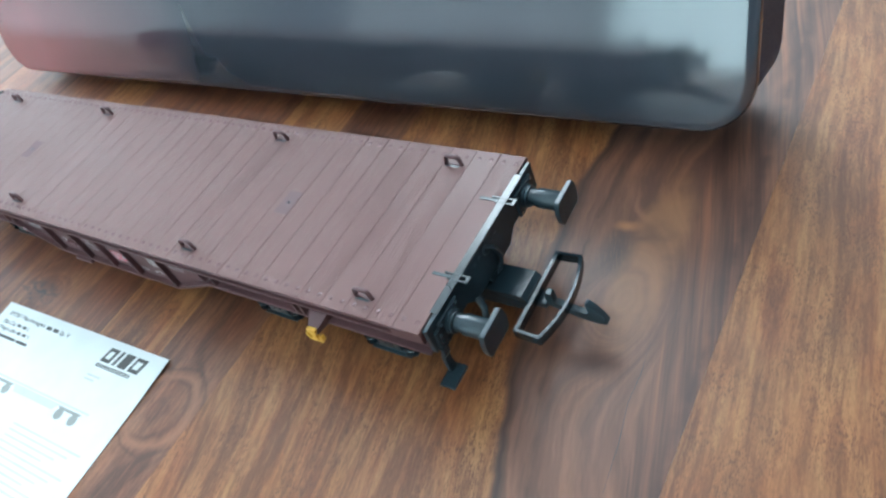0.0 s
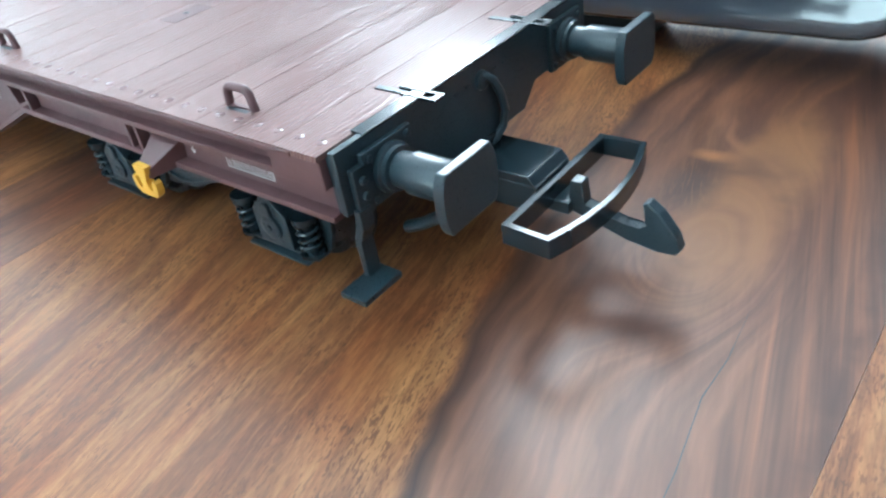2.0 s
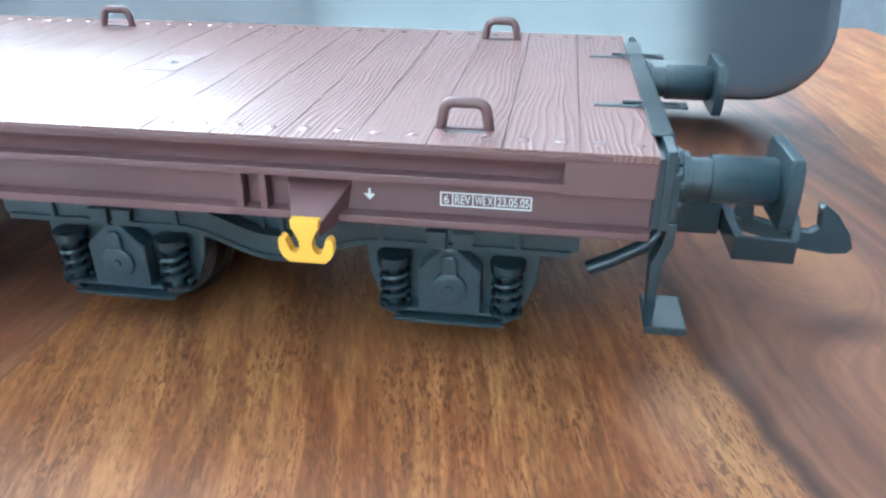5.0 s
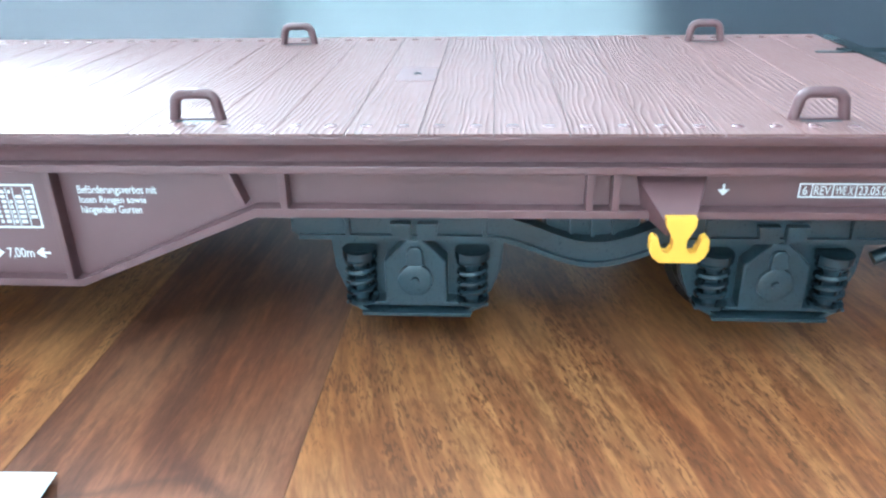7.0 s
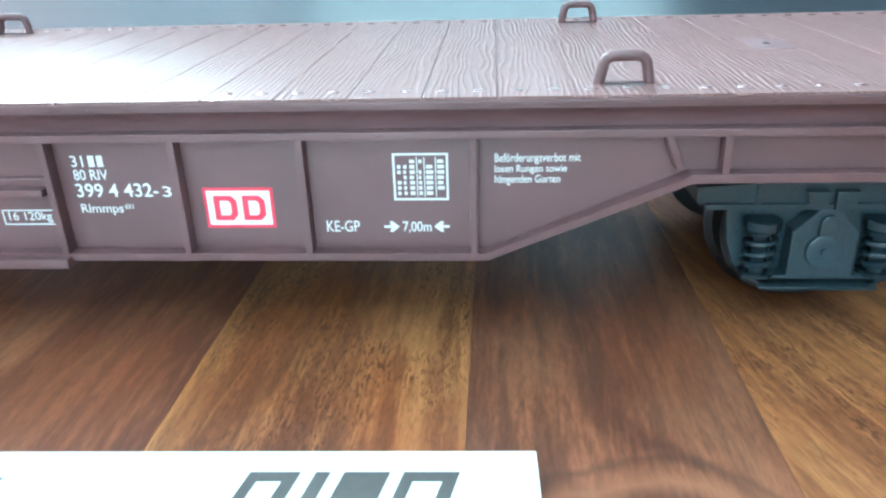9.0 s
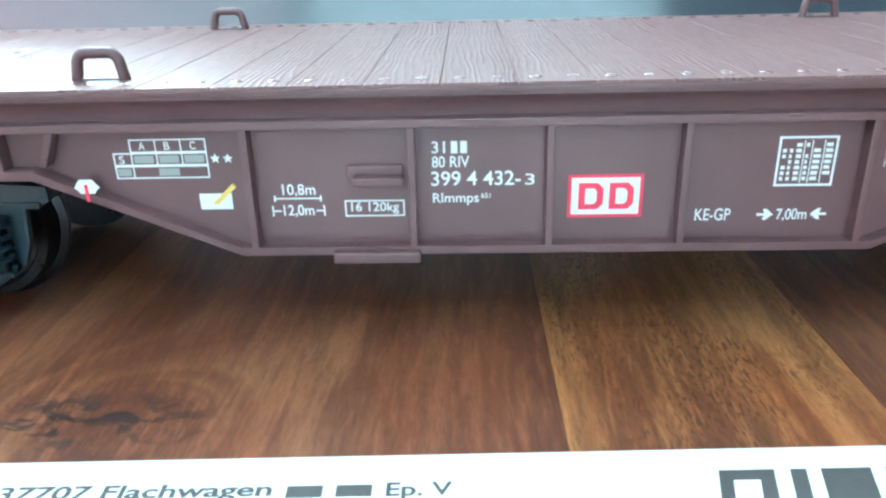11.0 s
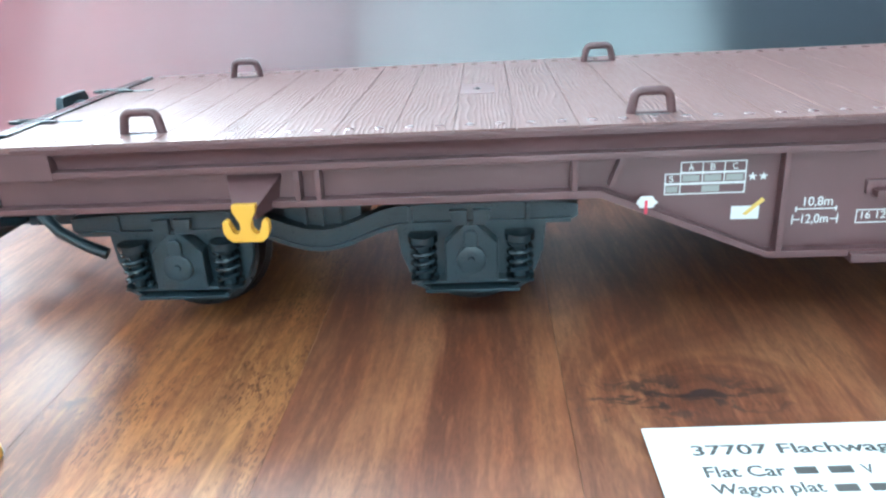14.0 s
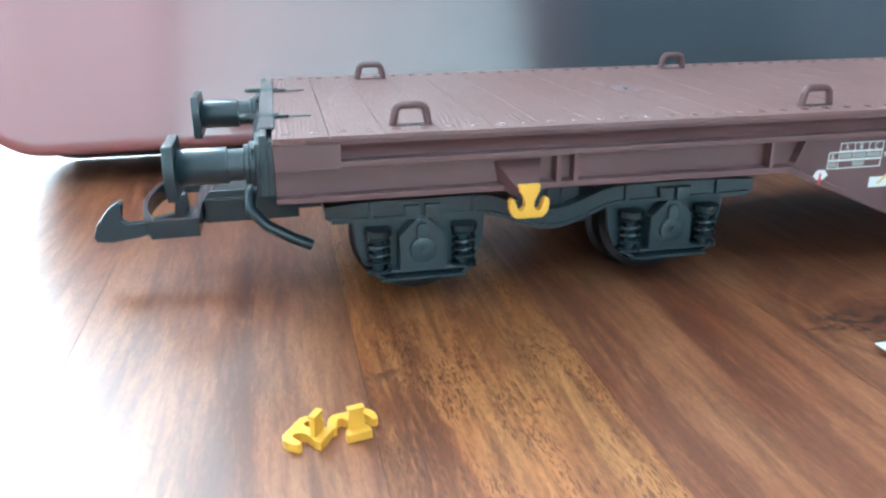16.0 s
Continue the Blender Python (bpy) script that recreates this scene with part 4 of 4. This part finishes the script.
# rail-company emblem as plain shapes
emblem = print_part("emblem", [rect(2.8, 24.4, 15.7, 32.2)], red_print, "red-edged white emblem plate")
bm = bmesh.new()
flat(bm, rect(3.4, 25.0, 15.1, 31.6), -43.62)
part("emblem_field", bm, white_print, emblem)
for x0, x1 in ((4.6, 8.9), (9.9, 14.1)):
    bm = bmesh.new()
    block = [(x0, 25.9), (x1 - 1.0, 25.9), (x1, 26.9), (x1, 29.7), (x1 - 1.0, 30.7), (x0, 30.7)]
    flat(bm, block, -43.68)
    red = part("emblem_block", bm, red_print, emblem)
    bm = bmesh.new()
    mid = ((x0 + x1) / 2, 28.3)
    flat(bm, [(mid[0] + 0.46 * (x - mid[0]), mid[1] + 0.58 * (z - mid[1])) for x, z in block], -43.74)
    part("emblem_gap", bm, white_print, red)
# load limit grid
print_frame("limit_grid", -72.5, 37.2, -59.2, 39.6, 0.24, "white ruled load-limit table, head row")
print_frame("limit_grid", -75.6, 34.9, -59.2, 37.2, 0.24, "white ruled load-limit table row")
print_frame("limit_grid", -75.6, 32.6, -59.2, 34.9, 0.24, "white ruled load-limit table row")
for x in (-68.1, -63.7):
    print_part("grid_rule", [rect(x, 34.9, x + 0.2, 39.5)], white_print, "thin white rule", -43.57)
for z0, z1 in ((34.9, 37.1), (32.7, 34.9)):
    print_part("grid_rule", [rect(-72.5, z0, -72.3, z1)], white_print, "thin white rule", -43.57)
for text, x, z, h, w in (("A", -70.9, 37.7, 1.4, 1.1), ("B", -66.5, 37.7, 1.4, 1.0), ("C", -62.0, 37.7, 1.4, 1.0), ("S", -74.7, 35.3, 1.4, 0.9)):
    lettering(text, x, z, h, w, wagon, white_print)
for bar in (rect(-72.0, 35.4, -68.6, 36.7), rect(-67.6, 35.4, -64.2, 36.7), rect(-63.2, 35.4, -59.8, 36.7), rect(-75.2, 33.1, -72.9, 34.4), rect(-68.0, 33.1, -64.4, 34.4)):
    print_part("print_bar", [bar], pale_print, "worn white printed figures")
def star(cx, cz, r):
    return [(cx + (r if k % 2 == 0 else r * 0.42) * math.sin(math.pi * k / 5), cz + (r if k % 2 == 0 else r * 0.42) * math.cos(math.pi * k / 5)) for k in range(10)]
for x in (-57.9, -55.7):
    print_part("star_mark", [star(x, 36.0, 0.95)], white_print, "white printed star")
# brake sign, card sign, lengths, weight
brake = [(-81.9, 32.0), (-81.3, 31.6), (-81.0, 31.0), (-78.4, 31.0), (-78.1, 31.6), (-77.4, 32.0), (-78.1, 32.8), (-78.6, 33.5), (-80.8, 33.5), (-81.4, 32.8)]
print_part("brake_sign", [brake], white_print, "white brake sign with a red stem", -46.62)
print_part("sign_stem", [rect(-80.1, 29.6, -79.5, 32.6)], red_print, "red stem of the brake sign", -46.70)
print_part("card_sign", [rect(-61.6, 26.8, -55.9, 29.7)], white_print, "white card panel")
print_part("card_bar", [[(-59.3, 27.9), (-58.5, 27.6), (-54.9, 30.8), (-55.5, 31.5)]], brass_print, "ochre diagonal bar", -43.62)
lettering("10,8m", -46.9, 28.9, 2.3, 5.8, wagon, white_print)
lettering("12,0m", -47.0, 25.1, 2.3, 5.4, wagon, white_print)
print_part("length_rule", [rect(-48.2, 28.45, -40.4, 28.7), rect(-48.5, 28.0, -48.2, 29.1), rect(-40.4, 28.0, -40.1, 29.1)], white_print, "white printed length rule")
print_part("length_rule", [rect(-49.0, 25.3, -48.75, 27.3), rect(-48.75, 26.15, -47.4, 26.4), rect(-41.2, 26.15, -39.9, 26.4), rect(-39.9, 25.3, -39.65, 27.3)], white_print, "white printed length rule")
bm = bmesh.new()
frame_bars(bm, -36.1, 25.1, -25.6, 28.1, 0.24)
part("weight_frame", bm, white_print, wagon, "white printed frame round the weight")
lettering("16 120kg", -35.0, 25.5, 2.2, 8.4, wagon, white_print)
# inspection label and arrow near the end
bm = bmesh.new()
frame_bars(bm, 182.8, 36.6, 198.6, 39.2, 0.25)
part("label_frame", bm, white_print, wagon, "white framed inspection label")
for x in (184.9, 188.4, 192.2):
    print_part("print_bar", [rect(x, 36.8, x + 0.2, 39.0)], white_print, "white rule")
lettering("6", 183.5, 37.1, 1.6, 0.8, wagon, white_print)
lettering("REV", 185.4, 37.1, 1.6, 2.7, wagon, white_print)
lettering("WE X", 188.9, 37.1, 1.6, 3.0, wagon, white_print)
lettering("23.05.05", 192.7, 37.1, 1.6, 5.4, wagon, white_print)
print_part("arrow_mark", [[(170.1, 39.0), (170.5, 39.0), (170.5, 38.0), (171.3, 38.0), (170.3, 36.9), (169.3, 38.0), (170.1, 38.0)]], white_print, "white printed arrow")

# pull handle and jacking pad on the near side
bm = bmesh.new()
box(bm, -35.2, -25.6, -44.4, -43.2, 31.6, 34.6, 0.4)
handle = part("handle_recess", bm, maroon, wagon)
bm = bmesh.new()
box(bm, -34.0, -25.4, -46.8, -44.2, 31.5, 33.0, 0.3)
part("handle_bar", bm, maroon, handle)
bm = bmesh.new()
box(bm, -38.0, -22.8, -48.3, -44.0, 18.0, 20.0, 0.4)
part("jacking_pad", bm, maroon, wagon)

# ---- loose hooks on the table ----
def loose_hook(x, y, turn, lab):
    ob = thing("loose_rope_hook", lab, "rope hook", "spare hooks on the table", pose(0.001 * x, 0.001 * y, 0.0, 0, 0, turn))
    bm = bmesh.new()
    prism(bm, [(px, pz + 4.0) for px, pz in anchor_points()], "z", 0.02, 1.9, 0.18)
    part("hook_plate", bm, yellow, ob)
    bm = bmesh.new()
    prism(bm, [(-1.6, 1.8), (1.6, 1.8), (1.35, 6.2), (-1.35, 6.2)], "y", 1.3, 2.3, 0.2)
    box(bm, -1.6, 1.6, 1.0, 2.5, 5.7, 6.3, 0.15)
    part("peg", bm, yellow, ob)
    return ob


loose_hook(-215.5, -88.2, -122.7, "yellow plastic rope hook lying flat on the table")
loose_hook(-206.9, -87.0, -168.5, "yellow plastic rope hook lying on the table beside another")

# ---- the leaflet ----
sheet = thing("leaflet", "white printed product leaflet lying flat on the table", "leaflet")
sheet_m = pose(-0.0862, -0.0816, 0, 0, 0, 1.6)


def sheet_lift(u):
    """Height of the slightly lifted back edge, u = mm from the back edge."""
    return 0.35 + 1.5 * max(0.0, 1 - u / 60.0) ** 2


bm = bmesh.new()
rows_n, cols_n = 14, 8
grid = [[[bm.verts.new((148.0 * c / cols_n, -105.0 * r / rows_n, sheet_lift(105.0 * r / rows_n) + dz)) for c in range(cols_n + 1)] for r in range(rows_n + 1)] for dz in (0, -0.22)]
for r in range(rows_n):
    for c in range(cols_n):
        for g in grid:
            bm.faces.new((g[r][c], g[r][c + 1], g[r + 1][c + 1], g[r + 1][c]))
border = [(0, c) for c in range(cols_n)] + [(r, cols_n) for r in range(rows_n)] + [(rows_n, c) for c in range(cols_n, 0, -1)] + [(r, 0) for r in range(rows_n, 0, -1)]
for (r, c), (r2, c2) in zip(border, border[1:] + border[:1]):
    bm.faces.new((grid[0][r][c], grid[0][r2][c2], grid[1][r2][c2], grid[1][r][c]))
page = part("page", bm, paper, sheet)
page.matrix_basis = sheet_m


def on_sheet(me_ob):
    me_ob.matrix_basis = sheet_m
    return me_ob


def sheet_shape(name, shapes, mat, label, lift=0.0):
    """Printed shapes on the leaflet; points in mm from its back left corner, y towards the reader."""
    bm = bmesh.new()
    for pts in shapes:
        top = [bm.verts.new((x, -y, sheet_lift(y) + 0.06 + lift)) for x, y in pts]
        low = [bm.verts.new((x, -y, sheet_lift(y) + 0.01 + lift)) for x, y in pts]
        bm.faces.new(top)
        bm.faces.new(low[::-1])
        for i in range(len(pts)):
            j = (i + 1) % len(pts)
            bm.faces.new((top[i], top[j], low[j], low[i]))
    return on_sheet(part(name, bm, mat, sheet, label))


def sheet_text(text, x, y, height, width, mat):
    """A printed line with its foot at y."""
    ob = lettering(text, 0, 0, height, width, sheet, mat, 0.0, "grey printed line", 0.022)
    for v in ob.data.vertices:
        px, pz = v.co.x * 1000, v.co.z * 1000
        yy = y - pz
        v.co = (0.001 * (x + px), -0.001 * yy, 0.001 * (sheet_lift(yy) + 0.06))
    return on_sheet(ob)


sheet_text("37707 Flachwagen", 7.0, 8.4, 3.4, 37.5, dark_print)
for x0 in (46.5, 53.2):
    sheet_shape("print_bar", [[(x0, 5.8), (x0 + 4.9, 5.8), (x0 + 4.9, 8.0), (x0, 8.0)]], dark_print, "grey printed bar")
sheet_text("Ep. V", 60.0, 8.9, 3.4, 9.0, dark_print)
sheet_text("Flat Car", 7.6, 13.0, 2.7, 13.0, dark_print)
sheet_text("V", 32.6, 13.0, 2.3, 1.9, dark_print)
sheet_text("Wagon plat", 7.6, 17.6, 3.2, 17.5, dark_print)
sheet_text("V", 37.2, 17.2, 2.3, 1.9, dark_print)
for x0, x1, y0 in ((22.0, 25.6, 10.9), (27.4, 31.2, 10.9), (26.6, 30.2, 15.1), (32.0, 35.8, 15.1), (7.6, 30.0, 19.6), (31.4, 42.0, 19.6)):
    sheet_shape("print_bar", [[(x0, y0), (x1, y0), (x1, y0 + 1.7), (x0, y0 + 1.7)]], dark_print, "dark grey printed bar")
# maker's emblem as plain slanted blocks above a striped bar
for x0, x1, hollow in ((103.4, 111.0, True), (113.2, 115.4, False), (117.4, 124.2, False), (126.2, 134.4, True)):
    sheet_shape("emblem_block", [[(x0 + 2.2, 4.4), (x1 + 2.2, 4.4), (x1, 13.0), (x0, 13.0)]], dark_print, "dark grey emblem block")
    if hollow:
        sheet_shape("emblem_gap", [[(x0 + 3.6, 6.4), (x1 - 0.4, 6.4), (x1 - 1.6, 10.9), (x0 + 2.4, 10.9)]], paper, "white gap in the emblem block", 0.03)
sheet_shape("emblem_bar", [[(102.6, 14.4 + k * 0.75), (131.0, 14.4 + k * 0.75), (131.0, 14.9 + k * 0.75), (102.6, 14.9 + k * 0.75)] for k in range(3)], dark_print, "dark striped bar under the emblem")
for x1, y0 in ((113, 21), (110, 23.4)):
    sheet_shape("print_bar", [[(102, y0), (x1, y0), (x1, y0 + 1.2), (102, y0 + 1.2)]], faint_print, "pale printed bar")
# small line drawing of the wagon: belly frame and two bogies
sheet_shape("wagon_drawing", [[(34, 39.4), (124, 39.4), (124, 40.4), (34, 40.4)]], faint_print, "pale grey line drawing of a wagon frame")
sheet_shape("wagon_drawing", [[(58, 41), (100, 41), (97, 45), (61, 45)]], faint_print, "pale grey line drawing of a wagon belly")
for bx in (48, 110):
    sheet_shape("drawn_bogie", [[(bx - 10, 41.4), (bx + 10, 41.4), (bx + 8, 43), (bx - 8, 43)]], pale_print, "grey drawing of a bogie")
    for dx in (-6, 6):
        sheet_shape("drawn_wheel", [[(bx + dx + 3.2 * math.cos(math.pi * k / 6), 45.4 + 3.2 * math.sin(math.pi * k / 6)) for k in range(12)]], pale_print, "grey drawing of a wheel")
for k in range(11):
    y = 58 + k * 3.2
    for x0, x1 in ((8, 66 - 9 * (k % 3)), (80, 138 - 7 * (k % 4))):
        sheet_shape("print_line", [[(x0, y), (x1, y), (x1, y + 1.0), (x0, y + 1.0)]], faint_print, "pale printed line of small text")

# ---- the glossy case behind the wagon ----
case = thing("glossy_case", "glossy grey and red case with rounded corners on the table", "case")
case_m = pose(-0.0200, 0.1070, 0.0155, -16.5, -0.4, 0)


def round_rect(w, h, r, n=8):
    pts = []
    for cx, cz, a0 in ((w / 2 - r, h - r, 0), (-w / 2 + r, h - r, 90), (-w / 2 + r, r, 180), (w / 2 - r, r, 270)):
        for k in range(n + 1):
            a = radians(a0 + 90 * k / n)
            pts.append((cx + r * math.cos(a), cz + r * math.sin(a)))
    return pts


bm = bmesh.new()
W, H, R, F = 631.0, 112.0, 26.0, 4.0
loops = []
rims = [(F + 1.5, 0), (F, 0)] + [(F - F * math.sin(radians(a)), F * (1 - math.cos(radians(a)))) for a in (12, 24, 36, 48, 60, 70)] + [(-0.3, F), (-0.45, F + 1.5), (-0.9, F + 10), (-1.2, F + 20)]
for depth, inset in rims:
    base = round_rect(W - 2 * inset, H - 2 * inset, max(R - inset, 2.0))
    loops.append([bm.verts.new((x, depth, z + inset)) for x, z in base])
for a, b in zip(loops, loops[1:]):
    n = len(a)
    for i in range(n):
        bm.faces.new((a[i], a[(i + 1) % n], b[(i + 1) % n], b[i]))
bm.faces.new(loops[-1])
bm.faces.new(loops[0][::-1])
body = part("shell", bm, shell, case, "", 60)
body.matrix_basis = case_m
bm = bmesh.new()
outline = round_rect(W - 3, H - 3, R - 1)
prism(bm, [(x, z + 1.5) for x, z in outline], "y", F + 1.0, 52, 1.5)
back = part("back_shell", bm, dark_blue, case, "dark blue back shell")
back.matrix_basis = case_m
bm = bmesh.new()
box(bm, -266, 200, 134, 152, 0, 40, 3)
part("foot", bm, black, case, "dark foot under the shell")
